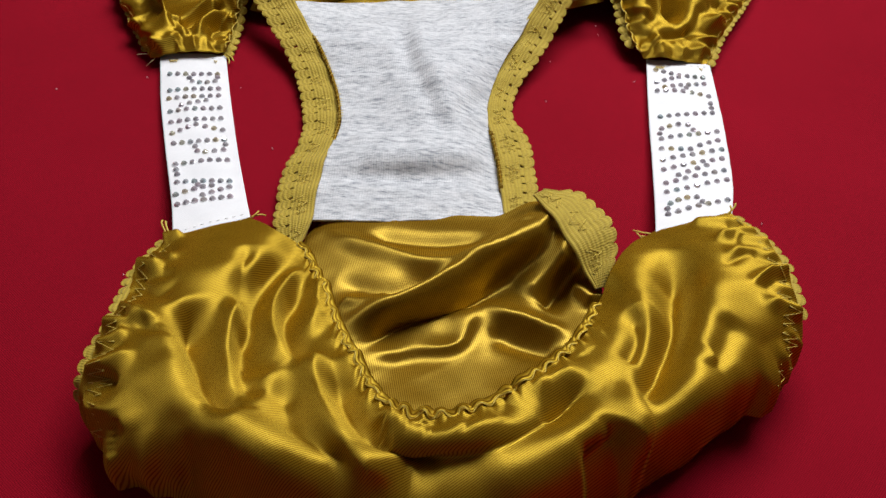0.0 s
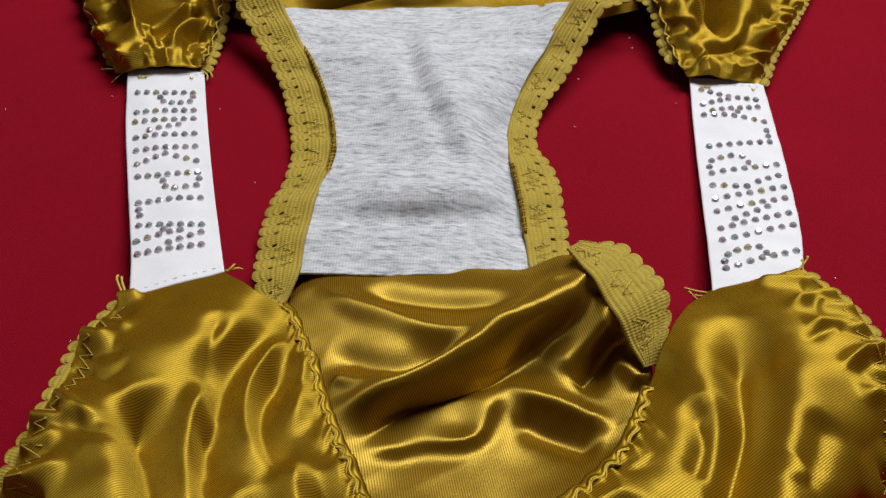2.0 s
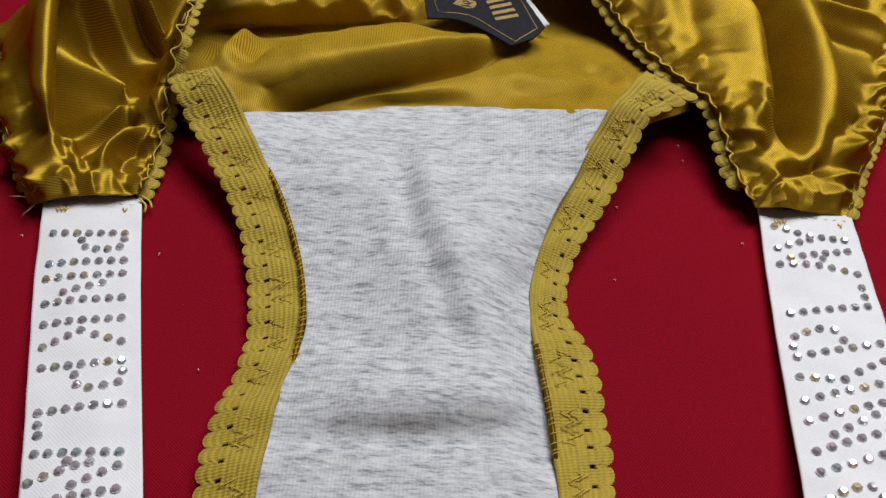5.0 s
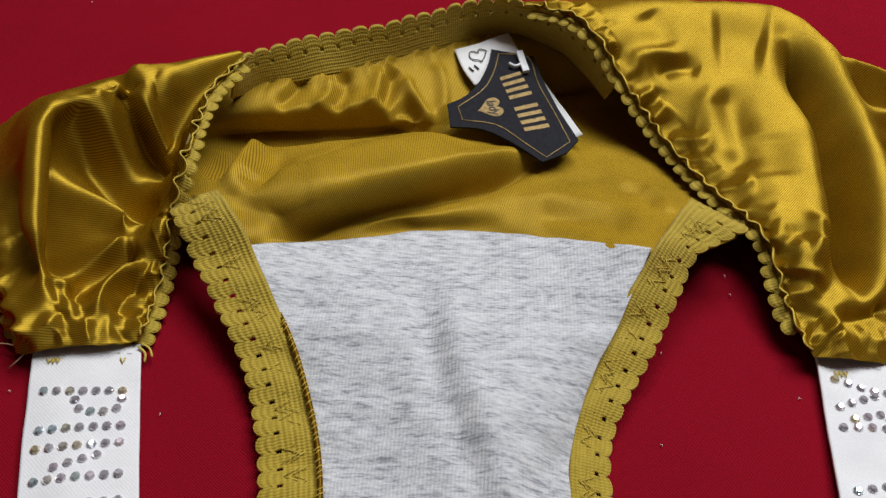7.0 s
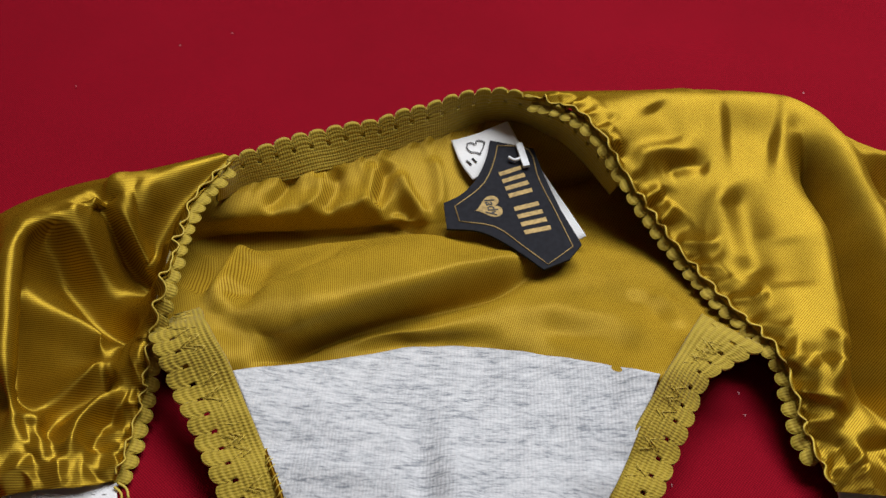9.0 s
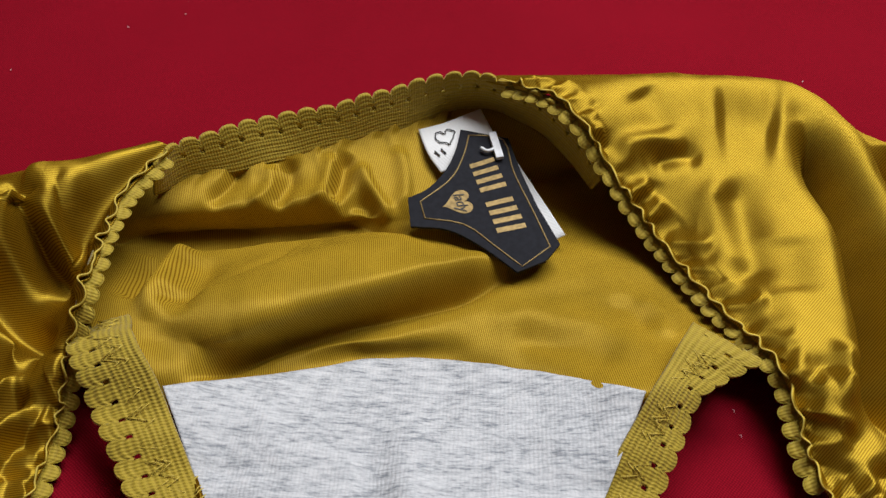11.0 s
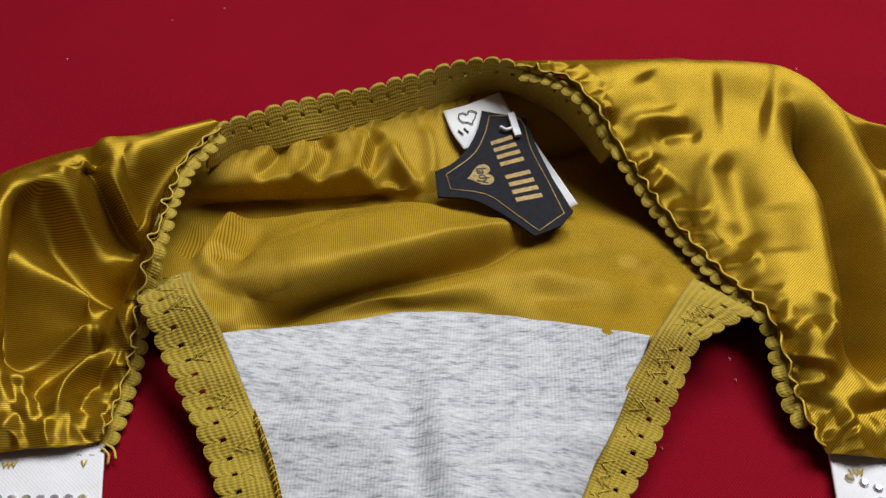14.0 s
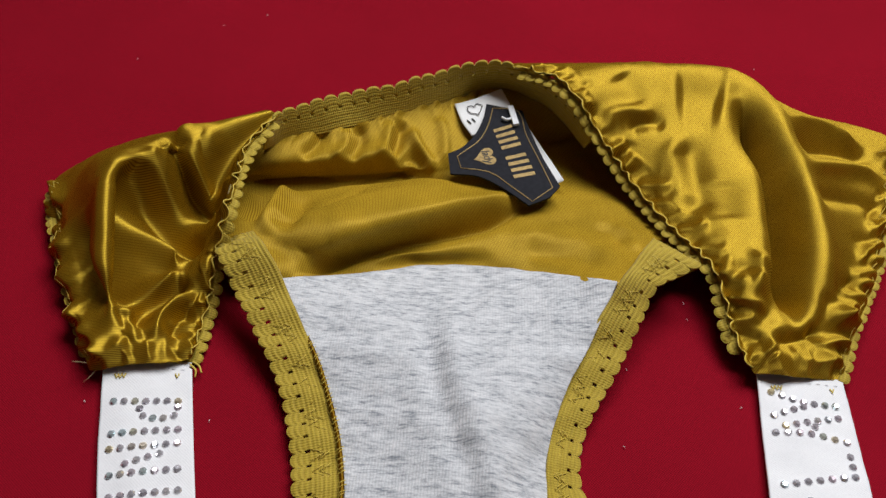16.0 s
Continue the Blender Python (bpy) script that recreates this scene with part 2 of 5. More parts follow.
def smooth_through(stack, n):
    """stack: sections x stations x 3; n rows smoothly through the sections."""
    q = np.concatenate([[2 * stack[0] - stack[1]], stack, [2 * stack[-1] - stack[-2]]])
    s = np.linspace(0, len(stack) - 1, n)
    i = np.minimum(s.astype(int), len(stack) - 2)
    t = (s - i)[:, None, None]
    a, b, c, d = q[i], q[i + 1], q[i + 2], q[i + 3]
    return 0.5 * (2 * b + (c - a) * t + (2 * a - 5 * b + 4 * c - d) * t**2 + (3 * b - a - 3 * c + d) * t**3)


def stations(points, n):
    """n points along a curve, the same number between each two given points."""
    p = np.asarray(points, float)
    return smooth_through(p[:, None, :], n)[:, 0, :]


def normals(P):
    du, dv = np.gradient(P, axis=1), np.gradient(P, axis=0)
    n = np.cross(du, dv)
    n /= np.linalg.norm(n, axis=2, keepdims=True) + 1e-12
    return n * np.where(n[..., 2:3] < 0, -1, 1)


def fold_height(P, path, width, height, sharp=1.6):
    """Height of one fold that runs along a path in plan, tapered at both ends."""
    path = curve(path, 20) if len(path) > 2 else np.linspace(path[0], path[1], 12)
    H = np.zeros(P.shape[:2])
    lo, hi = path.min(axis=0) - 3.2 * width, path.max(axis=0) + 3.2 * width
    inside = ((P[..., :2] > lo) & (P[..., :2] < hi)).all(axis=2)
    xy = P[..., :2][inside]
    best, where = np.full(len(xy), 1e9), np.zeros(len(xy))
    for k in range(len(path) - 1):
        a, ab = path[k], path[k + 1] - path[k]
        t = np.clip(((xy - a) @ ab) / (ab @ ab + 1e-12), 0, 1)
        d = np.linalg.norm(xy - a - t[:, None] * ab, axis=1)
        near = d < best
        best, where = np.where(near, d, best), np.where(near, (k + t) / (len(path) - 1), where)
    taper = np.clip(np.minimum(where, 1 - where) / 0.22, 0, 1)
    taper = 0.08 + 0.92 * taper * taper * (3 - 2 * taper)
    H[inside] = height * taper * np.exp(-((best / width) ** sharp))
    return H


def fold(panel, width, height, sharp, *path):
    """Adds a ridge, or with a negative height a valley, along a path in plan to a panel's folds."""
    panel.append((list(path), width, height, sharp))


def puckers(P, edge, start, stop, spacing, length, height, seed):
    """Uneven little folds that run inwards from a gathered edge."""
    r = np.random.RandomState(seed)
    nv, nu = P.shape[:2]
    flip = {"v0": P, "v1": P[::-1], "u1": P.transpose(1, 0, 2)[::-1], "v.75": P[:int(0.75 * (nv - 1)) + 1][::-1]}[edge]
    rows, cols = flip.shape[:2]
    run = np.r_[0, np.cumsum(np.linalg.norm(np.diff(flip[0], axis=0), axis=1))]
    at, folds, sign = start * run[-1], [], 1
    while at < stop * run[-1]:
        i = int(np.interp(at, run, np.arange(cols)))
        deep = np.r_[0, np.cumsum(np.linalg.norm(np.diff(flip[:, i], axis=0), axis=1))]
        reach = length * (0.45 + 1.0 * r.rand())
        drift = (r.rand() - 0.5) * 1.1
        path = []
        for f in (0.0, 0.35, 0.7, 1.0):
            j = int(np.interp(f * reach, deep, np.arange(rows)))
            d = flip[j, min(cols - 1, i + 1)] - flip[j, max(0, i - 1)]
            d = d / (np.linalg.norm(d) + 1e-9)
            path.append((flip[j, i] + d * reach * (drift * f * f + 0.12 * (r.rand() - 0.5)))[:2])
        folds.append((path, spacing * (0.26 + 0.22 * r.rand()), (1 if sign > 0 else -0.4) * height * (0.6 + 0.8 * r.rand()), 1.5))
        sign = -sign if r.rand() < 0.85 else sign
        at += spacing * (0.45 + 0.4 * r.rand())
    return folds


def wander(n, seed, scale):
    r = np.random.RandomState(seed)
    x = np.linspace(0, 1, n) * scale
    return sum(np.sin(x * f * 6.283 + r.rand() * 6.283) / f for f in (1.0, 1.7, 2.9, 4.3)) / 2


def value_noise(x, y, seed):
    r = np.random.RandomState(seed).rand(64, 64)
    i, j = np.floor(x).astype(int), np.floor(y).astype(int)
    u, v = x - i, y - j
    u, v = u * u * u * (u * (u * 6 - 15) + 10), v * v * v * (v * (v * 6 - 15) + 10)
    g = lambda a, b: r[a % 64, b % 64]
    return (g(i, j) * (1 - u) + g(i + 1, j) * u) * (1 - v) + (g(i, j + 1) * (1 - u) + g(i + 1, j + 1) * u) * v


def crumple(P, wavelength, amp, turn, stretch, seed):
    """Fine creases: ridged noise drawn out along one direction."""
    c, q = math.cos(radians(turn)), math.sin(radians(turn))
    a, b = (P[..., 0] * c + P[..., 1] * q) / wavelength / stretch, (P[..., 1] * c - P[..., 0] * q) / wavelength
    wx, wy = value_noise(a * 0.7 + 9, b * 0.7 + 3, seed + 1), value_noise(a * 0.7 + 5, b * 0.7 + 17, seed + 2)
    H = np.zeros(P.shape[:2])
    for o, w in ((1.0, 1.0), (2.1, 0.4)):
        n = value_noise(a * o + 1.3 * wx + 30, b * o + 1.3 * wy + 30, seed + 3 + int(o))
        H += w * (1 - np.abs(2 * n - 1) * 1.6)
    return amp * (H - H.mean())


def cloth(name, sections, size, material, parent, folds=(), gathers=(), ripple=0.0004, label="", seed=1, thickness=0.0006, pucker=(), creases=(), grain=0.0, calm=0.0, tuck=0.0):
    """A draped panel through its sections, with folds along paths and gathers at its edges."""
    nu, nv = size
    P = smooth_through(np.stack([stations(s, nu) for s in sections]), nv)
    N = normals(P)
    H = np.zeros(P.shape[:2])
    more = []
    for g, args in enumerate(pucker):
        more += puckers(P, *args, seed * 7 + g)
    for path, width, height, *sharp in list(folds) + more:
        H += fold_height(P, path, width, height, *(sharp or [1.35]))
    du = np.linalg.norm(np.diff(P, axis=1), axis=2)
    dv = np.linalg.norm(np.diff(P, axis=0), axis=2)
    U = np.concatenate([np.zeros((nv, 1)), np.cumsum(du, axis=1)], axis=1)
    V = np.concatenate([np.zeros((1, nu)), np.cumsum(dv, axis=0)], axis=0)
    for edge, start, stop, amp, pitch, reach in gathers:
        along, far = (U, V if edge == "v0" else V[-1:] - V) if edge[0] == "v" else (V, U if edge == "u0" else U[:, -1:] - U)
        frac = np.linspace(0, 1, nu)[None, :] if edge[0] == "v" else np.linspace(0, 1, nv)[:, None]
        mask = np.clip((frac - start) / 0.04 + 0.5, 0, 1) * np.clip((stop - frac) / 0.04 + 0.5, 0, 1)
        w1, w2 = wander(nu if edge[0] == "v" else nv, seed + 5, 7), wander(nu if edge[0] == "v" else nv, seed + 9, 11)
        w1, w2 = (w1[None, :], w2[None, :]) if edge[0] == "v" else (w1[:, None], w2[:, None])
        line = along[:1] if edge == "v0" else along[-1:] if edge == "v1" else along[:, :1] if edge == "u0" else along[:, -1:]
        phase = 6.283 * line / pitch + 1.6 * w1 + far * (55 * w2)
        shape = np.sin(phase) + 0.35 * np.sin(2.1 * phase + 1 + 40 * far)
        length = reach * (0.75 + 0.5 * w2)
        H += mask * amp * shape * np.exp(-((far / np.maximum(length, 0.2 * reach)) ** 1.4)) * (0.75 + 0.4 * w1)
    for g, args in enumerate(creases):
        H += crumple(P, *args, seed * 11 + g)
    if ripple:
        r = np.random.RandomState(seed)
        for k in range(7):
            ang, lam = r.rand() * 3.14, 0.012 + 0.03 * r.rand()
            H += ripple * np.sin((P[..., 0] * np.cos(ang) + P[..., 1] * np.sin(ang)) * 6.283 / lam + 3 * np.sin(P[..., 1] * 60 + k) + r.rand() * 6)
    for _ in range(2):
        pad = np.pad(H, 1, mode="edge")
        H = (pad[:-2, 1:-1] + pad[2:, 1:-1] + pad[1:-1, :-2] + pad[1:-1, 2:] + 2 * H) / 6
    if tuck:
        H *= np.clip((tuck + 0.06 - np.linspace(0, 1, nv)) / 0.06, 0, 1)[:, None]
    if calm:
        ease = np.clip((np.linspace(0, 1, nu) - 0.3 * calm) / (0.7 * calm), 0, 1)
        H *= (ease * ease * (3 - 2 * ease))[None, :]
    Q = P + N * H[..., None]
    Q[..., 2] = np.maximum(Q[..., 2], 0.0012)
    idx = np.arange(nu * nv).reshape(nv, nu)
    a, b, c, d = idx[:-1, :-1].ravel(), idx[:-1, 1:].ravel(), idx[1:, 1:].ravel(), idx[1:, :-1].ravel()
    up = np.cross(P[0, 1] - P[0, 0], P[1, 0] - P[0, 0])[2] > 0
    faces = np.stack([a, b, c, d] if up else [a, d, c, b], 1).tolist()
    c, q = math.cos(radians(grain)), math.sin(radians(grain))
    gx, gy = Q[..., 0] + 0.2 * Q[..., 2], Q[..., 1] + 0.4 * Q[..., 2]
    uvs = np.stack([(gx * c + gy * q).ravel(), (gy * c - gx * q).ravel()], 1)
    ob = mesh_part(name, Q.reshape(-1, 3), faces, material, parent, uvs, label, thickness)
    return ob, Q


def tube(name, paths, radius, material, parent, label="", sides=5):
    """Round threads along the given paths, as one mesh."""
    verts, faces = [], []
    for p in paths:
        p = np.asarray(p, float)
        t = np.gradient(p, axis=0)
        t /= np.linalg.norm(t, axis=1, keepdims=True) + 1e-12
        side = np.cross(t, (0.13, 0.21, 0.97))
        side /= np.linalg.norm(side, axis=1, keepdims=True) + 1e-12
        up = np.cross(side, t)
        base = len(verts)
        for k in range(len(p)):
            for s in range(sides):
                a = 6.283 * s / sides
                verts.append(p[k] + radius * (math.cos(a) * side[k] + math.sin(a) * up[k]))
        for k in range(len(p) - 1):
            for s in range(sides):
                i, j = base + k * sides + s, base + k * sides + (s + 1) % sides
                faces.append((i, j, j + sides, i + sides))
        faces.append(tuple(base + s for s in reversed(range(sides))))
        faces.append(tuple(base + (len(p) - 1) * sides + s for s in range(sides)))
    return mesh_part(name, verts, faces, material, parent, None, label)


def lace_band(name, inner, outer, scallops, parent, label="", depth=0.14, holes=True, seed=1, wave=0.0006):
    """Ribbed elastic between an inner and a scalloped outer edge, with a row of open eyelets."""
    per, rows = 10, 18
    n = scallops * per + 1
    A, B = curve(inner, n), curve(outer, n)
    s = np.linspace(0, scallops, n)
    arc = np.sqrt(np.clip(1 - (2 * (s % 1) - 1) ** 2, 0, 1))
    r = np.random.RandomState(seed)
    jig = np.interp(s, np.arange(scallops + 2), 1 + 0.25 * (r.rand(scallops + 2) - 0.5))
    vs = np.linspace(0, 1, rows)
    P = np.zeros((rows, n, 3))
    for j, v in enumerate(vs):
        w = v * (1 - depth) + depth * arc * jig * max(0, (v - 0.62) / 0.38) - depth * 0.25 * max(0, (v - 0.62) / 0.38)
        w = np.broadcast_to(w, (n,))
        P[j] = A + (B - A) * w[:, None]
        P[j, :, 2] += 0.0002 * math.cos(v * 6.283 * 6) + wave * np.sin(s * 1.9 + 2 * v + seed) + 0.0012
    width = np.linalg.norm(B - A, axis=1).mean()
    length = np.r_[0, np.cumsum(np.linalg.norm(np.diff((A + B) / 2, axis=0), axis=1))]
    uv = np.stack([np.tile(length, rows), np.repeat(vs * width, n)], 1)
    idx = np.arange(rows * n).reshape(rows, n)
    faces = []
    flip = np.cross(P[0, 1] - P[0, 0], P[1, 0] - P[0, 0])[2] < 0
    for j in range(rows - 1):
        for i in range(n - 1):
            if holes and j in (11, 12) and i % per in (0, 9):
                continue
            q = (idx[j, i], idx[j, i + 1], idx[j + 1, i + 1], idx[j + 1, i])
            faces.append(q[::-1] if flip else q)
    ob = mesh_part(name, P.reshape(-1, 3), faces, LACE, parent, uv, label, 0.0009)
    zig = []
    m = max(6, int(length[-1] / 0.0042))
    k = np.linspace(0, n - 1, 2 * m + 1)
    for row, (v0, v1) in enumerate(((0.18, 0.42), (0.3, 0.55))):
        pts = []
        for q, f in enumerate(k):
            v = (v0 if q % 2 else v1) + 0.05 * (r.rand() - 0.5)
            i = int(round(f))
            pts.append(A[i] + (B[i] - A[i]) * v + np.array((0, 0, 0.0013 + 0.0002 * (q % 2))))
        for q in range(0, len(pts) - 1):
            if r.rand() < 0.65:
                zig.append(np.linspace(pts[q], pts[q + 1], 3))
    tube("zigzag_stitch", zig, 0.00015, THREAD, ob, sides=4)
    return ob, P


def scallop_edge(name, edge, pitch, depth, parent, side=1, drop=0.001, label="", seed=3):
    """A narrow elastic strip with a row of small looped scallops, standing out from a cloth edge."""
    e = curve(edge, None)
    run = np.r_[0, np.cumsum(np.linalg.norm(np.diff(e, axis=0), axis=1))]
    count, per = max(2, int(run[-1] / pitch)), 10
    n = count * per + 1
    at = np.linspace(0, run[-1], n)
    E = np.stack([np.interp(at, run, e[:, k]) for k in range(3)], 1)
    T = np.gradient(E, axis=0)
    out = np.stack([T[:, 1], -T[:, 0], 0 * T[:, 0]], 1) * side
    out /= np.linalg.norm(out, axis=1, keepdims=True) + 1e-9
    r = np.random.RandomState(seed)
    s = np.linspace(0, count, n)
    size = 0.85 + 0.3 * r.rand(count + 1)[np.minimum(s.astype(int), count)]
    tilt = (0.0012 * (r.rand(count + 1) - 0.5))[np.minimum(s.astype(int), count)]
    arc = np.sqrt(np.clip(1 - (2 * (s % 1) - 1) ** 2, 0, 1)) ** 0.8
    reach = depth * (0.18 + 0.95 * arc * size)
    levels = (-0.0016, -0.0006, 0.0, 0.3, 0.6, 0.85, 1.0)
    P = []
    for v in levels:
        off = np.full(n, v) if v <= 0 else reach * v
        rise = -drop * (0.4 + 0.6 * max(0, v)) + 0.00015 * arc * math.sin(math.pi * np.clip(v, 0, 1)) + tilt * max(0, v)
        P.append(E + out * off[:, None] + np.array((0, 0, 1.0)) * rise[:, None])
    P = np.stack(P)
    idx = np.arange(len(levels) * n).reshape(len(levels), n)
    faces = [(idx[j, i], idx[j, i + 1], idx[j + 1, i + 1], idx[j + 1, i]) for j in range(len(levels) - 1) for i in range(n - 1)]
    if side > 0:
        faces = [f[::-1] for f in faces]
    uv = np.stack([np.tile(at, len(levels)), np.repeat(np.array([-0.0016, -0.0006, 0, 0.3 * depth, 0.6 * depth, 0.85 * depth, depth]), n)], 1)
    ob = mesh_part(name, P.reshape(-1, 3), faces, LACE, parent, uv, label, 0.0003)
    tube("looped_edge", [P[-1, k * per:(k + 1) * per + 1] + (0, 0, 0.0001) for k in range(count)], 0.00017, LACE_EDGE, ob, sides=4)
    return ob


def ruffled_edge(name, edge, pitch, parent, side=1, width=0.0026, seed=5):
    """The gathered selvedge of a panel: a narrow strip on edge that waves to and fro along the seam."""
    e = curve(edge, None)
    run = np.r_[0, np.cumsum(np.linalg.norm(np.diff(e, axis=0), axis=1))]
    n = int(run[-1] / pitch) * 14
    at = np.linspace(0, run[-1], n)
    E = np.stack([np.interp(at, run, e[:, k]) for k in range(3)], 1)
    T = np.gradient(E, axis=0)
    out = np.stack([T[:, 1], -T[:, 0], 0 * T[:, 0]], 1) * side
    out /= np.linalg.norm(out, axis=1, keepdims=True) + 1e-9
    drift = wander(n, seed, run[-1] / 0.05)
    wave = np.sin(6.283 * at / pitch + 1.8 * drift) * (0.75 + 0.35 * wander(n, seed + 1, run[-1] / 0.03))
    P = []
    for f in (0.0, 0.35, 0.7, 1.0):
        P.append(E + out * (-0.0022 * (1 - f) + f * (0.0004 + 0.00115 * wave))[:, None] + np.array((0, 0, 1.0)) * (width * (f - 0.35) + 0.0003 * f * np.cos(6.283 * at / pitch + 1.8 * drift))[:, None])
    P = np.stack(P)
    idx = np.arange(4 * n).reshape(4, n)
    faces = [(idx[j, i], idx[j, i + 1], idx[j + 1, i + 1], idx[j + 1, i]) for j in range(3) for i in range(n - 1)]
    uv = np.stack([np.tile(at, 4), np.repeat(np.array((0, 0.35, 0.7, 1.0)) * width, n)], 1)
    ob = mesh_part(name, P.reshape(-1, 3), faces, SATIN, parent, uv, "", 0.0004)
    tube("seam_stitch", [P[-1]], 0.00026, THREAD, ob, sides=5)
    return ob


def on_cloth(Q, jv, i):
    """A place on a panel at a fraction across and along it."""
    j = min(Q.shape[0] - 1, max(0, int(round(jv * (Q.shape[0] - 1)))))
    k = min(Q.shape[1] - 1, max(0, int(round(i * (Q.shape[1] - 1)))))
    return Q[j, k]


def zigzag(name, Q, across, span, count, start, stop, parent, seed=4):
    """A zigzag seam that follows the gathers at a panel's edge."""
    r = np.random.RandomState(seed)
    N = normals(Q)
    pts = []
    for q in range(count):
        v = across + (span if q % 2 else -span) * (0.7 + 0.6 * r.rand())
        i = start + (stop - start) * q / (count - 1)
        j, k = int(np.clip(round(v * (Q.shape[0] - 1)), 0, Q.shape[0] - 1)), int(round(i * (Q.shape[1] - 1)))
        pts.append(Q[j, k] + N[j, k] * 0.0002)
    paths = [np.linspace(pts[k], pts[k + 1], 4) for k in range(len(pts) - 1)]
    return tube(name, paths, 0.00016, THREAD, parent, sides=4)


# ---- the room ----
def slab(name, x0, x1, y0, y1, z0, z1, material, label):
    bm = bmesh.new()
    bmesh.ops.create_cube(bm, size=1, matrix=Matrix.LocRotScale(((x0 + x1) / 2, (y0 + y1) / 2, (z0 + z1) / 2), None, (x1 - x0, y1 - y0, z1 - z0)))
    me = bpy.data.meshes.new(name)
    bm.to_mesh(me)
    bm.free()
    me.materials.append(material)
    return tagged(new(name, me), label, "wall", kind="structure")


slab("wall_north", -1.9, 1.9, 1.9, 2.0, -0.1, 1.8, PAINT, "plain painted room wall")
slab("wall_south", -1.9, 1.9, -2.0, -1.9, -0.1, 1.8, PAINT, "plain painted room wall")
slab("wall_east", 1.9, 2.0, -2.0, 2.0, -0.1, 1.8, PAINT, "plain painted room wall")
slab("wall_west", -2.0, -1.9, -2.0, 2.0, -0.1, 1.8, PAINT, "plain painted room wall")
slab("ceiling", -2.0, 2.0, -2.0, 2.0, 1.8, 1.9, PAINT_DARK, "plain off-white ceiling")
slab("floor", -1.9, 1.9, -1.9, 1.9, -0.1, -0.006, PAINT, "plain pale floor under the red cloth")


def red_cloth():
    n = 90
    g = np.linspace(-1, 1, n)
    g = np.sign(g) * np.abs(g) ** 1.6 * 1.5
    X, Y = np.meshgrid(g, g + 0.3)
    far = np.clip(np.hypot(X, Y - 0.3) - 0.5, 0, 1)
    Z = 0.0015 * far * np.sin(X * 9 + 2 * Y) - 0.0001
    idx = np.arange(n * n).reshape(n, n)
    faces = np.stack([idx[:-1, :-1].ravel(), idx[:-1, 1:].ravel(), idx[1:, 1:].ravel(), idx[1:, :-1].ravel()], 1).tolist()
    ob = mesh_part("tablecloth", np.stack([X.ravel(), Y.ravel(), Z.ravel()], 1), faces, RED, None, None, "", 0.002)
    return tagged(ob, "flat crimson red woven cloth spread under the underwear", "tablecloth", kind="structure")


red_cloth()

# ---- the underwear ----
panties = tagged(new("panties"), "mustard gold satin panties with grey gusset and white side straps", "underwear")
panties.location = (0.03, 0.33, 0)
panties.matrix_basis = Matrix.Translation((0.03, 0.33, 0))

# front panel: the waist rim, the swell of the cloth, its outer edge and the part tucked under
front_rim = [(-0.0364, 0.2422, 0.016), (-0.0237, 0.2329, 0.019), (-0.0146, 0.2326, 0.01), (-0.0055, 0.2136, 0.014), (0.0086, 0.1802, 0.026), (0.0203, 0.1553, 0.036), (0.0286, 0.1425, 0.042), (0.0429, 0.1396, 0.043), (0.0578, 0.1464, 0.041), (0.0716, 0.1584, 0.04), (0.0863, 0.1765, 0.034), (0.0989, 0.2086, 0.02), (0.1035, 0.2205, 0.024), (0.1135, 0.2386, 0.018), (0.1252, 0.2525, 0.011)]
front_roll = [(-0.0438, 0.2352, 0.019), (-0.0291, 0.2117, 0.028), (-0.0217, 0.2013, 0.022), (-0.0107, 0.1771, 0.028), (0.0024, 0.1522, 0.036), (0.0145, 0.1353, 0.042), (0.0269, 0.127, 0.045), (0.0436, 0.1258, 0.046), (0.0617, 0.1306, 0.046), (0.0782, 0.1428, 0.045), (0.0939, 0.1591, 0.042), (0.107, 0.1847, 0.036), (0.1132, 0.2043, 0.034), (0.1212, 0.2263, 0.027), (0.1314, 0.2526, 0.014)]
front_swell = [(-0.0547, 0.2303, 0.019), (-0.0495, 0.1983, 0.032), (-0.0433, 0.1715, 0.038), (-0.0385, 0.1492, 0.042), (-0.0267, 0.1345, 0.04), (-0.0088, 0.1251, 0.036), (0.0132, 0.1173, 0.032), (0.0441, 0.1118, 0.03), (0.0742, 0.1215, 0.032), (0.0956, 0.1353, 0.036), (0.115, 0.149, 0.037), (0.134, 0.1685, 0.039), (0.14, 0.1954, 0.038), (0.1434, 0.2267, 0.03), (0.1426, 0.2554, 0.016)]
front_edge = [(-0.0655, 0.2306, 0.014), (-0.07, 0.2073, 0.02), (-0.0688, 0.1762, 0.028), (-0.071, 0.1558, 0.026), (-0.0697, 0.1471, 0.01), (-0.043, 0.1328, 0.006), (-0.0053, 0.1146, 0.006), (0.0436, 0.101, 0.005), (0.088, 0.124, 0.006), (0.1145, 0.144, 0.008), (0.1425, 0.1655, 0.009), (0.164, 0.185, 0.016), (0.1659, 0.1994, 0.028), (0.1645, 0.2308, 0.026), (0.1553, 0.2617, 0.015)]
front_under = [(-0.0652, 0.2323, 0.011), (-0.0701, 0.2137, 0.009), (-0.0699, 0.1855, 0.008), (-0.0695, 0.1629, 0.006), (-0.0649, 0.1512, 0.002), (-0.0392, 0.1363, 0.002), (-0.0036, 0.1222, 0.002), (0.0432, 0.109, 0.002), (0.086, 0.129, 0.002), (0.113, 0.1475, 0.002), (0.14, 0.169, 0.002), (0.162, 0.189, 0.003), (0.1676, 0.2133, 0.006), (0.1664, 0.2431, 0.008), (0.1552, 0.2634, 0.011)]
FRONT_FOLDS = []
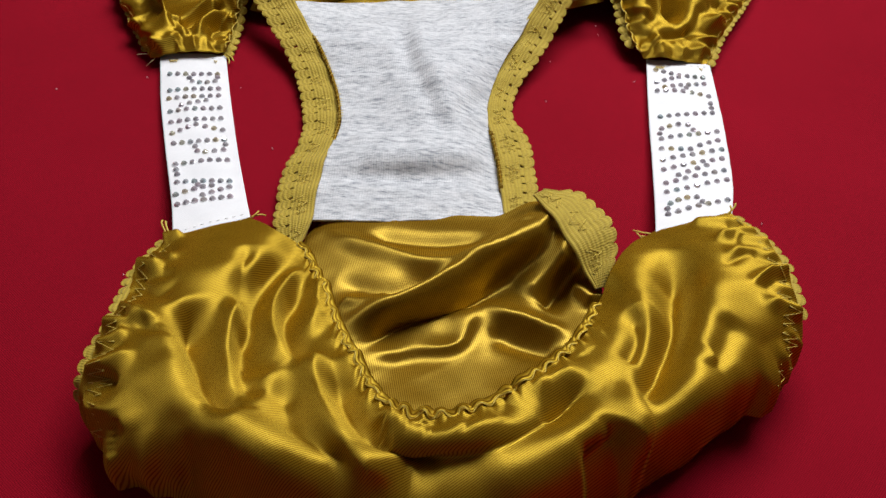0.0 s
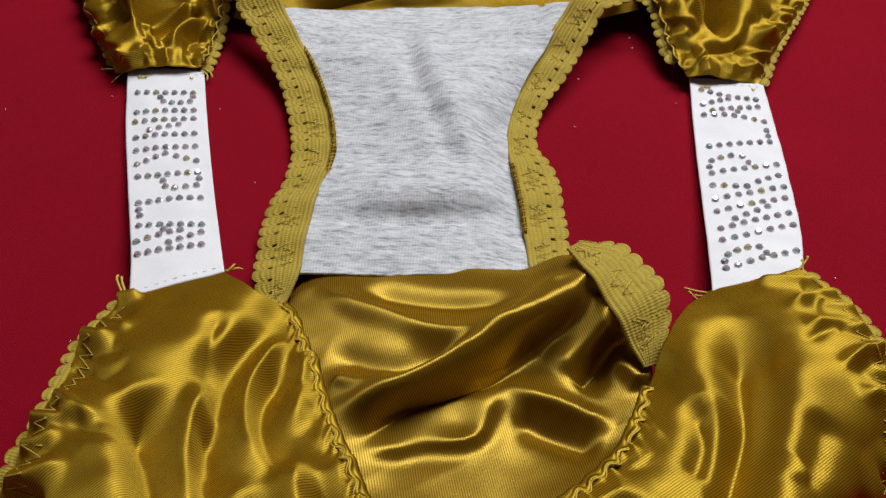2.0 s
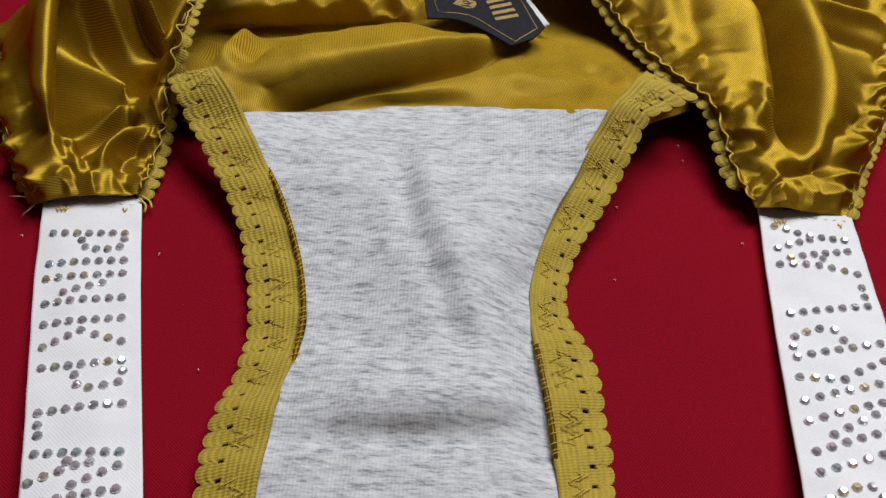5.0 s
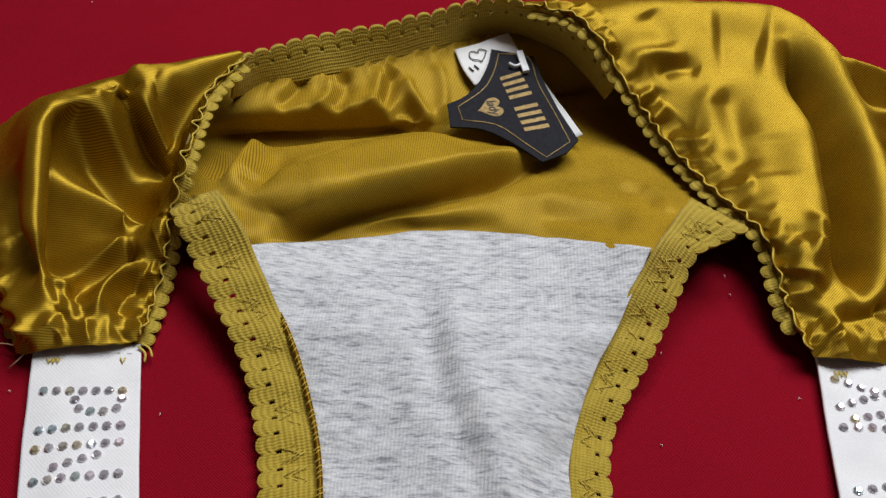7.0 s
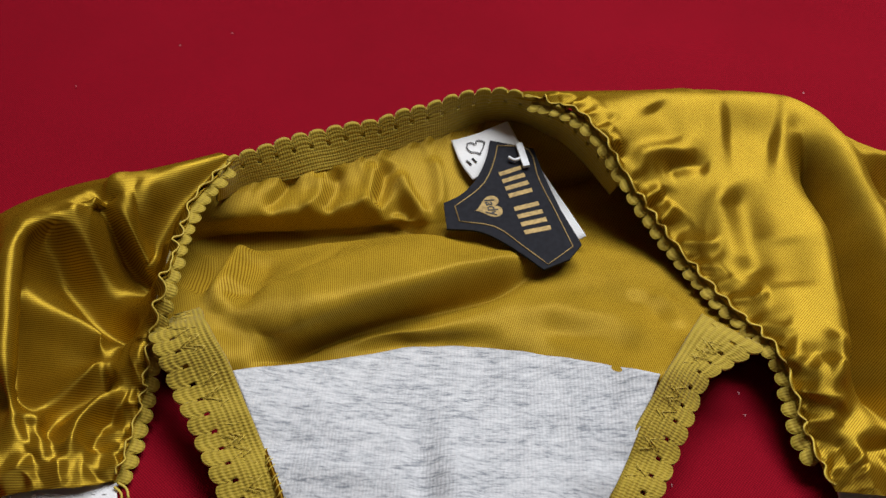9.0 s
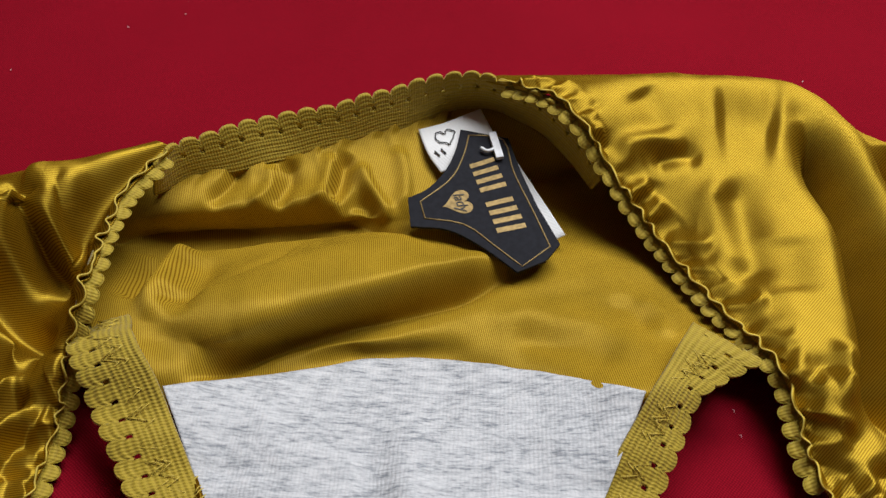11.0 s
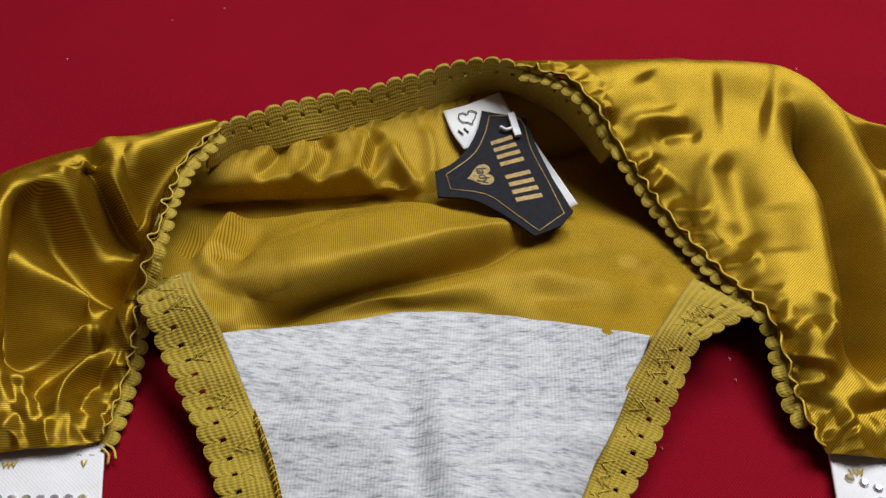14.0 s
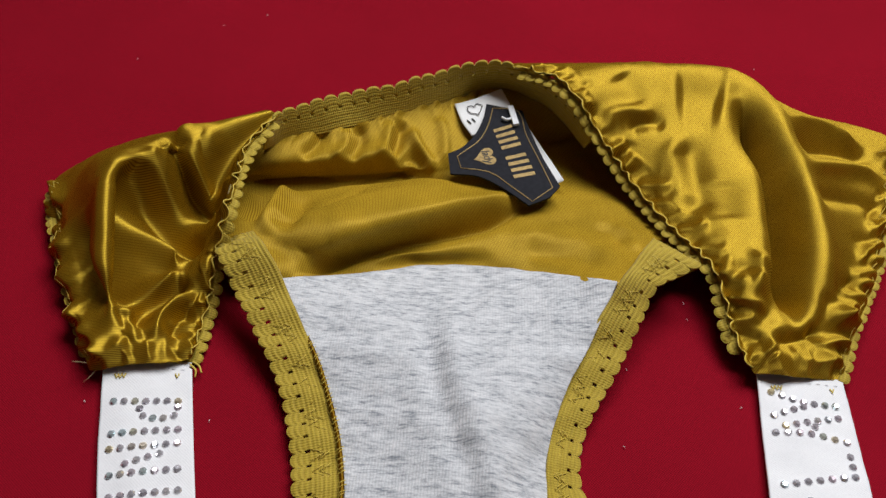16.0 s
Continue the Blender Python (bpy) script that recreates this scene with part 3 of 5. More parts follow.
fold(FRONT_FOLDS, 0.0034, 0.0056, 1.95, (-0.0295, 0.1926), (-0.0267, 0.1712), (-0.0223, 0.155), (-0.0164, 0.1448), (-0.0093, 0.1465))
fold(FRONT_FOLDS, 0.00427, -0.0056, 1.8, (-0.0232, 0.1829), (-0.0214, 0.167), (-0.0161, 0.154), (-0.0087, 0.1514))
fold(FRONT_FOLDS, 0.0075, -0.014, 1.8, (-0.0446, 0.1855), (-0.0342, 0.1653), (-0.0263, 0.1488), (-0.0121, 0.1366))
fold(FRONT_FOLDS, 0.006, 0.0068, 1.95, (-0.0582, 0.1757), (-0.0431, 0.1647), (-0.033, 0.1476), (-0.0184, 0.1352), (-0.0005, 0.1263), (0.018, 0.1186))
fold(FRONT_FOLDS, 0.0034, 0.0052, 1.95, (-0.0103, 0.2204), (-0.0171, 0.2001), (-0.0152, 0.1792), (-0.0085, 0.1665), (0.0003, 0.1634))
fold(FRONT_FOLDS, 0.00405, -0.0056, 1.8, (-0.0078, 0.2069), (-0.012, 0.1907), (-0.0076, 0.1747), (0.003, 0.1637))
fold(FRONT_FOLDS, 0.00384, -0.0044, 1.8, (-0.0189, 0.217), (-0.0222, 0.1905), (-0.0171, 0.1654), (-0.008, 0.1561))
fold(FRONT_FOLDS, 0.0034, 0.004, 1.95, (-0.0057, 0.214), (-0.0029, 0.1966), (-0.0014, 0.1758))
fold(FRONT_FOLDS, 0.0048, 0.0088, 1.95, (0.0004, 0.1696), (0.0069, 0.1472), (0.0196, 0.1282), (0.0372, 0.1172))
fold(FRONT_FOLDS, 0.008, -0.0096, 1.8, (0.0087, 0.1642), (0.0165, 0.1422), (0.0301, 0.1265), (0.0464, 0.1205))
fold(FRONT_FOLDS, 0.00693, -0.0068, 1.8, (-0.0061, 0.1595), (-0.0007, 0.1415), (0.0091, 0.1277), (0.0229, 0.1186))
fold(FRONT_FOLDS, 0.0042, 0.0048, 1.95, (0.0068, 0.1734), (0.0194, 0.1489), (0.0318, 0.1345), (0.0457, 0.1311), (0.0601, 0.1364), (0.0715, 0.1421))
fold(FRONT_FOLDS, 0.00853, -0.0088, 1.8, (0.0285, 0.1269), (0.0414, 0.1237), (0.0555, 0.1256), (0.0698, 0.1343), (0.0816, 0.1453), (0.0948, 0.1516))
fold(FRONT_FOLDS, 0.0026, 0.00272, 1.95, (0.029, 0.1384), (0.0301, 0.1268))
fold(FRONT_FOLDS, 0.00256, -0.0032, 1.8, (0.0256, 0.1396), (0.0246, 0.1337))
fold(FRONT_FOLDS, 0.0075, -0.015, 1.8, (0.1259, 0.234), (0.1205, 0.1972), (0.1099, 0.1641), (0.102, 0.1437))
fold(FRONT_FOLDS, 0.005, 0.0052, 1.95, (0.1033, 0.2012), (0.1114, 0.1911), (0.1065, 0.1697), (0.0999, 0.1465), (0.0946, 0.1349))
fold(FRONT_FOLDS, 0.00363, -0.0048, 1.8, (0.1046, 0.1943), (0.106, 0.1802), (0.1002, 0.1645))
fold(FRONT_FOLDS, 0.012, 0.004, 1.95, (0.1315, 0.2143), (0.1265, 0.1849), (0.1158, 0.1561), (0.1071, 0.1449))
fold(FRONT_FOLDS, 0.0085, 0.0048, 1.95, (0.0544, 0.1198), (0.0699, 0.1292), (0.0848, 0.1402), (0.0961, 0.147))
fold(FRONT_FOLDS, 0.0048, -0.0064, 1.8, (0.0856, 0.1278), (0.0945, 0.1353), (0.0977, 0.1429))
fold(FRONT_FOLDS, 0.0042, 0.0048, 1.95, (0.1072, 0.144), (0.103, 0.1426), (0.0978, 0.1356))
fold(FRONT_FOLDS, 0.0034, 0.0032, 1.95, (0.0687, 0.1511), (0.0809, 0.1574), (0.0925, 0.1541))
fold(FRONT_FOLDS, 0.00363, -0.0032, 1.8, (0.0731, 0.1411), (0.082, 0.1508), (0.0913, 0.1589))
fold(FRONT_FOLDS, 0.00533, -0.0032, 1.8, (0.138, 0.1865), (0.1288, 0.1662), (0.1283, 0.1678))
fold(FRONT_FOLDS, 0.00299, -0.0028, 1.8, (-0.0309, 0.2192), (-0.0286, 0.2011), (-0.0271, 0.1877))
front_panel, FRONT = cloth("front_panel", (front_rim, front_roll, front_swell, front_edge, front_under), (560, 190), SATIN, panties, FRONT_FOLDS,
    [("v0", 0.16, 0.76, 0.0013, 0.0058, 0.004)], 0.00008, "shiny mustard gold satin with gathered edges", 3, grain=38, tuck=0.77,
    pucker=[("v.75", 0.01, 0.28, 0.0070, 0.022, 0.0040), ("v.75", 0.78, 0.99, 0.0068, 0.018, 0.0036), ("v0", 0.15, 0.76, 0.008, 0.009, 0.0012)])

# inner face of the front, seen over the rim
lining_0 = [(-0.0163, 0.2463, 0.002), (-0.0044, 0.2611, 0.003), (0.0165, 0.2663, 0.003), (0.0403, 0.2683, 0.003), (0.06, 0.2575, 0.009), (0.0745, 0.252, 0.024), (0.085, 0.2435, 0.0275)]
lining_1 = [(-0.0157, 0.2372, 0.003), (-0.0026, 0.2496, 0.007), (0.0179, 0.2523, 0.008), (0.0408, 0.252, 0.0105), (0.063, 0.248, 0.0165), (0.076, 0.246, 0.027), (0.0869, 0.24, 0.028)]
lining_2 = [(-0.0075, 0.2199, 0.005), (0.0119, 0.224, 0.012), (0.0314, 0.2237, 0.014), (0.0504, 0.2284, 0.017), (0.0674, 0.2344, 0.022), (0.0822, 0.234, 0.0275), (0.0935, 0.227, 0.0255)]
lining_3 = [(0.0052, 0.1923, 0.01), (0.0211, 0.1973, 0.015), (0.0371, 0.2009, 0.017), (0.0532, 0.2075, 0.017), (0.07, 0.2155, 0.014), (0.0871, 0.2177, 0.013), (0.1001, 0.2173, 0.017)]
lining_4 = [(0.0137, 0.1731, 0.012), (0.0265, 0.1817, 0.008), (0.0422, 0.1865, 0.008), (0.0562, 0.1901, 0.008), (0.0724, 0.1926, 0.009), (0.0863, 0.1944, 0.012), (0.0992, 0.2042, 0.014)]
lining_5 = [(0.0256, 0.1515, 0.014), (0.0347, 0.1521, 0.014), (0.0458, 0.1519, 0.014), (0.0585, 0.156, 0.014), (0.0715, 0.165, 0.015), (0.0849, 0.1761, 0.017), (0.0984, 0.1933, 0.018)]
LINING_FOLDS = []
fold(LINING_FOLDS, 0.0046, 0.00977, 1.95, (0.0049, 0.1944), (0.0248, 0.2007), (0.0446, 0.2131), (0.0653, 0.229), (0.0833, 0.2392))
fold(LINING_FOLDS, 0.008, -0.00977, 1.8, (0.0101, 0.1862), (0.0295, 0.1941), (0.0492, 0.2035), (0.0678, 0.219), (0.0866, 0.2308))
fold(LINING_FOLDS, 0.0042, 0.00425, 1.95, (-0.008, 0.2466), (0.0108, 0.2337), (0.04, 0.223), (0.0653, 0.2303))
fold(LINING_FOLDS, 0.00587, -0.00467, 1.8, (-0.0008, 0.2196), (0.0218, 0.2113), (0.0423, 0.2195))
fold(LINING_FOLDS, 0.00427, -0.0034, 1.8, (0.0072, 0.2453), (0.0325, 0.2392), (0.061, 0.2379))
fold(LINING_FOLDS, 0.0034, 0.00382, 1.95, (0.0029, 0.2088), (0.0141, 0.2046), (0.0242, 0.2075))
fold(LINING_FOLDS, 0.0034, 0.00467, 1.95, (0.0145, 0.1828), (0.0319, 0.1893), (0.046, 0.1913), (0.0525, 0.2008), (0.0595, 0.2071))
fold(LINING_FOLDS, 0.0034, 0.00425, 1.95, (0.0574, 0.2079), (0.0723, 0.2036), (0.0882, 0.1942))
fold(LINING_FOLDS, 0.00427, -0.00425, 1.8, (0.0579, 0.1985), (0.0724, 0.1931), (0.0839, 0.1875))
fold(LINING_FOLDS, 0.0046, 0.00637, 1.95, (0.07, 0.2155), (0.0806, 0.2233), (0.0909, 0.2309))
fold(LINING_FOLDS, 0.00384, -0.00595, 1.8, (0.0786, 0.2087), (0.0871, 0.2199), (0.0911, 0.2255))
fold(LINING_FOLDS, 0.003, 0.00425, 1.95, (0.0882, 0.2199), (0.0934, 0.2155), (0.0982, 0.2089))
fold(LINING_FOLDS, 0.00299, -0.0034, 1.8, (0.078, 0.2371), (0.0844, 0.2346), (0.0888, 0.24))
fold(LINING_FOLDS, 0.0026, 0.00255, 1.95, (0.0759, 0.2439), (0.0653, 0.2362), (0.0568, 0.2277))
front_lining, LINING = cloth("front_lining", (lining_0, lining_1, lining_2, lining_3, lining_4, lining_5), (240, 200), SATIN_FRONT, panties, LINING_FOLDS, [], 0.00006, "shiny inner face of the front satin", 5, grain=-74, creases=[(0.022, 0.0003, 30, 2.5)])

# grey gusset
gusset_left = [(-0.0474, 0.4014, 0.015)] + [(-0.0324, 0.3753, 0.012), (-0.023, 0.3567, 0.008), (-0.0142, 0.333, 0.006), (-0.0105, 0.3144, 0.006), (-0.0134, 0.2925, 0.008), (-0.0142, 0.2767, 0.008), (-0.0146, 0.2628, 0.007), (-0.0142, 0.2522, 0.006)]
gusset_mid_left = [(-0.0176, 0.4126, 0.009)] + [(-0.004, 0.3754, 0.013), (0.0005, 0.3537, 0.01), (0.0041, 0.3299, 0.008), (0.007, 0.3116, 0.008), (0.0086, 0.2888, 0.011), (0.0089, 0.2774, 0.008), (0.0096, 0.2642, 0.008), (0.0102, 0.2521, 0.008)]
gusset_mid = [(0.0136, 0.4227, 0.006)] + [(0.0241, 0.3788, 0.014), (0.0267, 0.3494, 0.016), (0.029, 0.3261, 0.014), (0.0299, 0.3109, 0.011), (0.0309, 0.2891, 0.0125), (0.0318, 0.2795, 0.0085), (0.0324, 0.2655, 0.009), (0.0331, 0.2532, 0.009)]
gusset_mid_right = [(0.0501, 0.4177, 0.012)] + [(0.0481, 0.3788, 0.016), (0.0453, 0.3544, 0.016), (0.044, 0.3325, 0.012), (0.0445, 0.3158, 0.01), (0.0465, 0.2923, 0.011), (0.0471, 0.2808, 0.008), (0.048, 0.2676, 0.008), (0.0497, 0.2546, 0.009)]
gusset_right = [(0.0814, 0.4041, 0.025)] + [(0.0714, 0.3788, 0.018), (0.0628, 0.3609, 0.012), (0.0571, 0.3405, 0.007), (0.057, 0.3219, 0.005), (0.06, 0.302, 0.005), (0.0621, 0.2845, 0.004), (0.0639, 0.2711, 0.005), (0.0652, 0.2594, 0.007)]
GUSSET_FOLDS = []
fold(GUSSET_FOLDS, 0.005, -0.0016, 2, (0.0091, 0.3938), (0.0145, 0.3669), (0.0222, 0.343), (0.031, 0.3216), (0.039, 0.3021))
fold(GUSSET_FOLDS, 0.006, 0.0019, 2, (0.0177, 0.3948), (0.0236, 0.3679), (0.0329, 0.3412), (0.0413, 0.3173), (0.0461, 0.3004))
fold(GUSSET_FOLDS, 0.0042, -0.0013, 2, (-0.0114, 0.2772), (0.0061, 0.2799), (0.0316, 0.2811), (0.0589, 0.2858))
fold(GUSSET_FOLDS, 0.006, 0.001, 2.0, (-0.013, 0.2871), (0.0136, 0.2907), (0.0398, 0.292), (0.0573, 0.2959))
fold(GUSSET_FOLDS, 0.003, 0.0006, 1.35, (-0.006, 0.3056), (0.009, 0.3009), (0.0234, 0.301))
fold(GUSSET_FOLDS, 0.006, -0.0015, 1.35, (-0.0374, 0.3815), (-0.0243, 0.3794), (-0.0123, 0.3843))
gusset, GUSSET = cloth("gusset_lining", (gusset_left, gusset_mid_left, gusset_mid, gusset_mid_right, gusset_right), (260, 200), JERSEY, panties, GUSSET_FOLDS, [], 0.00015, "heathered light grey cotton jersey", 7, 0.001)

# elastic lace along the leg openings
lace_l_in = [(-0.0625, 0.4225, 0.016), (-0.0534, 0.4055, 0.028), (-0.0461, 0.3965, 0.022), (-0.0375, 0.3832, 0.015), (-0.0263, 0.3648, 0.009), (-0.0168, 0.341, 0.006), (-0.0126, 0.3236, 0.005), (-0.0119, 0.3095, 0.005), (-0.0136, 0.2896, 0.008)]
lace_l_in = lace_l_in + [(-0.0142, 0.2767, 0.008), (-0.0146, 0.2628, 0.007), (-0.0143, 0.2499, 0.006), (-0.019, 0.2345, 0.004)]
lace_l_out = [(-0.0783, 0.4190, 0.013), (-0.0733, 0.4045, 0.023), (-0.0654, 0.3922, 0.018), (-0.0524, 0.3740, 0.012), (-0.0402, 0.3545, 0.006), (-0.0334, 0.3347, 0.004), (-0.0295, 0.3178, 0.003), (-0.0287, 0.3031, 0.003), (-0.0317, 0.2876, 0.003)]
lace_l_out = lace_l_out + [(-0.0329, 0.2770, 0.003), (-0.0317, 0.2623, 0.003), (-0.0301, 0.2486, 0.003), (-0.0210, 0.2345, 0.003)]
lace_band("lace_trim", lace_l_in, lace_l_out, 39, panties, "mustard ribbed elastic with scalloped edge", seed=2)
lace_r_in = [(0.0975, 0.4287, 0.024), (0.0837, 0.4032, 0.027), (0.0754, 0.3896, 0.02), (0.0677, 0.3752, 0.013), (0.06, 0.3553, 0.008), (0.0568, 0.3358, 0.005), (0.0573, 0.3201, 0.005), (0.0598, 0.3041, 0.005), (0.0617, 0.2941, 0.005)]
lace_r_in = lace_r_in + [(0.0621, 0.2845, 0.004), (0.0639, 0.2711, 0.005), (0.0646, 0.2601, 0.007), (0.0658, 0.2515, 0.009)]
lace_r_out = [(0.1179, 0.4184, 0.02), (0.0994, 0.4066, 0.019), (0.0921, 0.3920, 0.014), (0.0848, 0.3756, 0.009), (0.0735, 0.3544, 0.005), (0.0692, 0.3404, 0.003), (0.0699, 0.3262, 0.003), (0.0764, 0.3145, 0.003), (0.0787, 0.2981, 0.003)]
lace_r_out = lace_r_out + [(0.0793, 0.2867, 0.003), (0.0797, 0.2731, 0.004), (0.0786, 0.2654, 0.006), (0.0785, 0.2565, 0.010)]
lace_band("lace_trim", lace_r_in, lace_r_out, 32, panties, "mustard ribbed elastic with scalloped edge", seed=5)
lace_f_in = [(0.0740, 0.2480, 0.0300), (0.0785, 0.2420, 0.0300), (0.0835, 0.2330, 0.0290), (0.0885, 0.2245, 0.0260), (0.0930, 0.2180, 0.0220), (0.0975, 0.2125, 0.0178)]
lace_f_out = [(0.0790, 0.2525, 0.0300), (0.0930, 0.2545, 0.0270), (0.1005, 0.2455, 0.0285), (0.1050, 0.2340, 0.0290), (0.1055, 0.2255, 0.0250), (0.1010, 0.2145, 0.0180)]
lace_band("lace_trim", lace_f_in, lace_f_out, 10, panties, "mustard elastic folded over the front", seed=8, holes=False)

# twisted satin piping and overlock loops where the jersey meets the elastic
def piping(name, path, radius, pitch, seed):
    p = curve(path, 160)
    t = np.gradient(p, axis=0)
    t /= np.linalg.norm(t, axis=1, keepdims=True)
    side = np.stack([t[:, 1], -t[:, 0], 0 * t[:, 0]], 1)
    run = np.r_[0, np.cumsum(np.linalg.norm(np.diff(p, axis=0), axis=1))]
    dip = 0.003 * (np.abs(np.linspace(-1, 1, 160)) ** 6)
    p[:, 2] -= dip
    core = tube(name, [p + (0, 0, 0.0012)], radius, SATIN, panties, "twisted gold satin piping", 8)
    k = int(run[-1] / pitch)
    r = np.random.RandomState(seed)
    loops = []
    for c in range(k):
        i = int(np.interp((c + 0.8 * r.rand()) * pitch, run, np.arange(160)))
        j = min(159, i + 3)
        w = radius * (1.2 + 0.8 * r.rand())
        loops.append(np.stack([p[i] - side[i] * w + (0, 0, 0.0016), (p[i] + p[j]) / 2 + (0, 0, 0.0014 + radius), p[j] + side[j] * w + (0, 0, 0.0016)]))
    tube("overlock_stitch", loops, 0.00018, THREAD, core, sides=4)


piping("piping", [(-0.0330, 0.3765, 0.0135), (-0.0245, 0.3605, 0.0095), (-0.0158, 0.338, 0.007), (-0.0115, 0.318, 0.0065), (-0.0118, 0.3, 0.008)], 0.0008, 0.0020, 41)
piping("piping", [(0.0578, 0.3175, 0.0065), (0.0598, 0.305, 0.006), (0.0617, 0.293, 0.006), (0.0634, 0.277, 0.006)], 0.0008, 0.0020, 43)

# back panel, inner face
inner_0 = [(-0.0709, 0.4044, 0.006), (-0.0404, 0.398, 0.005), (-0.0122, 0.4047, 0.002), (0.0149, 0.4074, 0.002), (0.0534, 0.4105, 0.003), (0.0817, 0.4028, 0.014), (0.117, 0.4259, 0.01)]
inner_1 = [(-0.0659, 0.4081, 0.016), (-0.0399, 0.4047, 0.012), (-0.0145, 0.4146, 0.007), (0.0136, 0.4237, 0.0045), (0.0515, 0.4193, 0.01), (0.0809, 0.4052, 0.023), (0.1156, 0.4315, 0.014)]
inner_2 = [(-0.0731, 0.4196, 0.016), (-0.0371, 0.4152, 0.013), (-0.0095, 0.422, 0.012), (0.0177, 0.4289, 0.011), (0.0525, 0.4341, 0.011), (0.0843, 0.4305, 0.015), (0.1214, 0.449, 0.008)]
inner_3 = [(-0.0823, 0.4354, 0.012), (-0.04, 0.4274, 0.018), (-0.0114, 0.4386, 0.019), (0.0161, 0.4506, 0.015), (0.0476, 0.4605, 0.011), (0.08, 0.466, 0.009), (0.1109, 0.4698, 0.005)]
inner_4 = [(-0.0913, 0.4565, 0.004), (-0.0466, 0.4599, 0.006), (-0.0149, 0.4674, 0.007), (0.0148, 0.4761, 0.006), (0.0454, 0.4805, 0.005), (0.0713, 0.4879, 0.005), (0.1003, 0.4922, 0.004)]
inner_5 = [(-0.0907, 0.4662, 0.007), (-0.0503, 0.468, 0.009), (-0.0206, 0.4731, 0.01), (0.009, 0.4832, 0.009), (0.0344, 0.4993, 0.007), (0.0609, 0.5084, 0.007), (0.09, 0.5093, 0.009)]
inner_6 = [(-0.0787, 0.4751, 0.017), (-0.0502, 0.4783, 0.017), (-0.0275, 0.4886, 0.017), (-0.0031, 0.5019, 0.016), (0.0199, 0.5162, 0.014), (0.0385, 0.5227, 0.014), (0.0653, 0.5189, 0.016)]
inner_7 = [(-0.0694, 0.4818, 0.022), (-0.0474, 0.4856, 0.02), (-0.0283, 0.4949, 0.02), (-0.0037, 0.5085, 0.019), (0.0193, 0.524, 0.018), (0.038, 0.5315, 0.018), (0.0645, 0.5218, 0.022)]
INNER_FOLDS = []
fold(INNER_FOLDS, 0.015, 0.005, 1.95, (-0.0538, 0.4144), (-0.0314, 0.4287), (-0.0054, 0.4478), (0.024, 0.4657))
fold(INNER_FOLDS, 0.004, -0.0125, 1.8, (-0.0451, 0.4042), (-0.0248, 0.4158), (0.0004, 0.4277), (0.0287, 0.4429), (0.0507, 0.4573))
fold(INNER_FOLDS, 0.00235, -0.0024, 1.8, (-0.0631, 0.4224), (-0.0523, 0.4327), (-0.0322, 0.4447), (-0.0205, 0.4631))
fold(INNER_FOLDS, 0.0036, 0.006, 1.95, (-0.058, 0.4212), (-0.0583, 0.4451), (-0.0567, 0.4621))
fold(INNER_FOLDS, 0.00384, -0.0065, 1.8, (-0.0655, 0.4299), (-0.0664, 0.4517), (-0.0621, 0.4618))
fold(INNER_FOLDS, 0.00305, -0.0125, 1.8, (-0.0893, 0.4613), (-0.0626, 0.4641), (-0.0412, 0.4673), (-0.0236, 0.4707), (-0.0094, 0.4733), (0.009, 0.4729), (0.0199, 0.475))
fold(INNER_FOLDS, 0.0065, 0.006, 1.95, (-0.0756, 0.4662), (-0.0544, 0.4722), (-0.0347, 0.4728), (-0.0171, 0.4771), (0.0048, 0.4785))
fold(INNER_FOLDS, 0.00256, -0.0042, 1.8, (-0.0437, 0.4869), (-0.0462, 0.4783), (-0.0526, 0.4723))
fold(INNER_FOLDS, 0.0024, 0.0034, 1.95, (-0.0352, 0.4895), (-0.034, 0.4807), (-0.0382, 0.4724))
fold(INNER_FOLDS, 0.00277, -0.0045, 1.8, (-0.0293, 0.4928), (-0.0272, 0.4839), (-0.031, 0.4724))
fold(INNER_FOLDS, 0.0026, 0.004, 1.95, (-0.0153, 0.4987), (-0.0156, 0.4862), (-0.0181, 0.4732))
fold(INNER_FOLDS, 0.00277, -0.0055, 1.8, (-0.0098, 0.5002), (-0.011, 0.4872), (-0.0135, 0.4777))
fold(INNER_FOLDS, 0.0026, 0.005, 1.95, (-0.0066, 0.4967), (-0.0017, 0.4871), (0.0067, 0.4773))
fold(INNER_FOLDS, 0.00341, -0.006, 1.8, (-0.0115, 0.4761), (-0.0029, 0.481), (0.0035, 0.4767))
fold(INNER_FOLDS, 0.0026, 0.0036, 1.95, (0.0058, 0.507), (0.0098, 0.4943), (0.0106, 0.4799))
fold(INNER_FOLDS, 0.006, 0.0024, 1.95, (0.039, 0.4377), (0.062, 0.4361), (0.0773, 0.428), (0.0858, 0.4145))
fold(INNER_FOLDS, 0.005, -0.0018, 1.9, (0.0458, 0.4302), (0.0661, 0.4247), (0.0786, 0.4163))
fold(INNER_FOLDS, 0.0034, -0.002, 1.9, (0.0765, 0.4444), (0.0838, 0.4416), (0.0874, 0.4324))
fold(INNER_FOLDS, 0.0034, 0.002, 1.9, (0.0845, 0.4479), (0.092, 0.4404), (0.0915, 0.4279))
fold(INNER_FOLDS, 0.00363, -0.005, 1.8, (0.0376, 0.5017), (0.0573, 0.5081), (0.0768, 0.5133))
fold(INNER_FOLDS, 0.006, -0.001, 1.9, (-0.0426, 0.4125), (-0.0359, 0.4178), (-0.0283, 0.4193))
fold(INNER_FOLDS, 0.0048, -0.003, 1.8, (-0.0491, 0.4213), (-0.0481, 0.4404), (-0.0481, 0.4574))
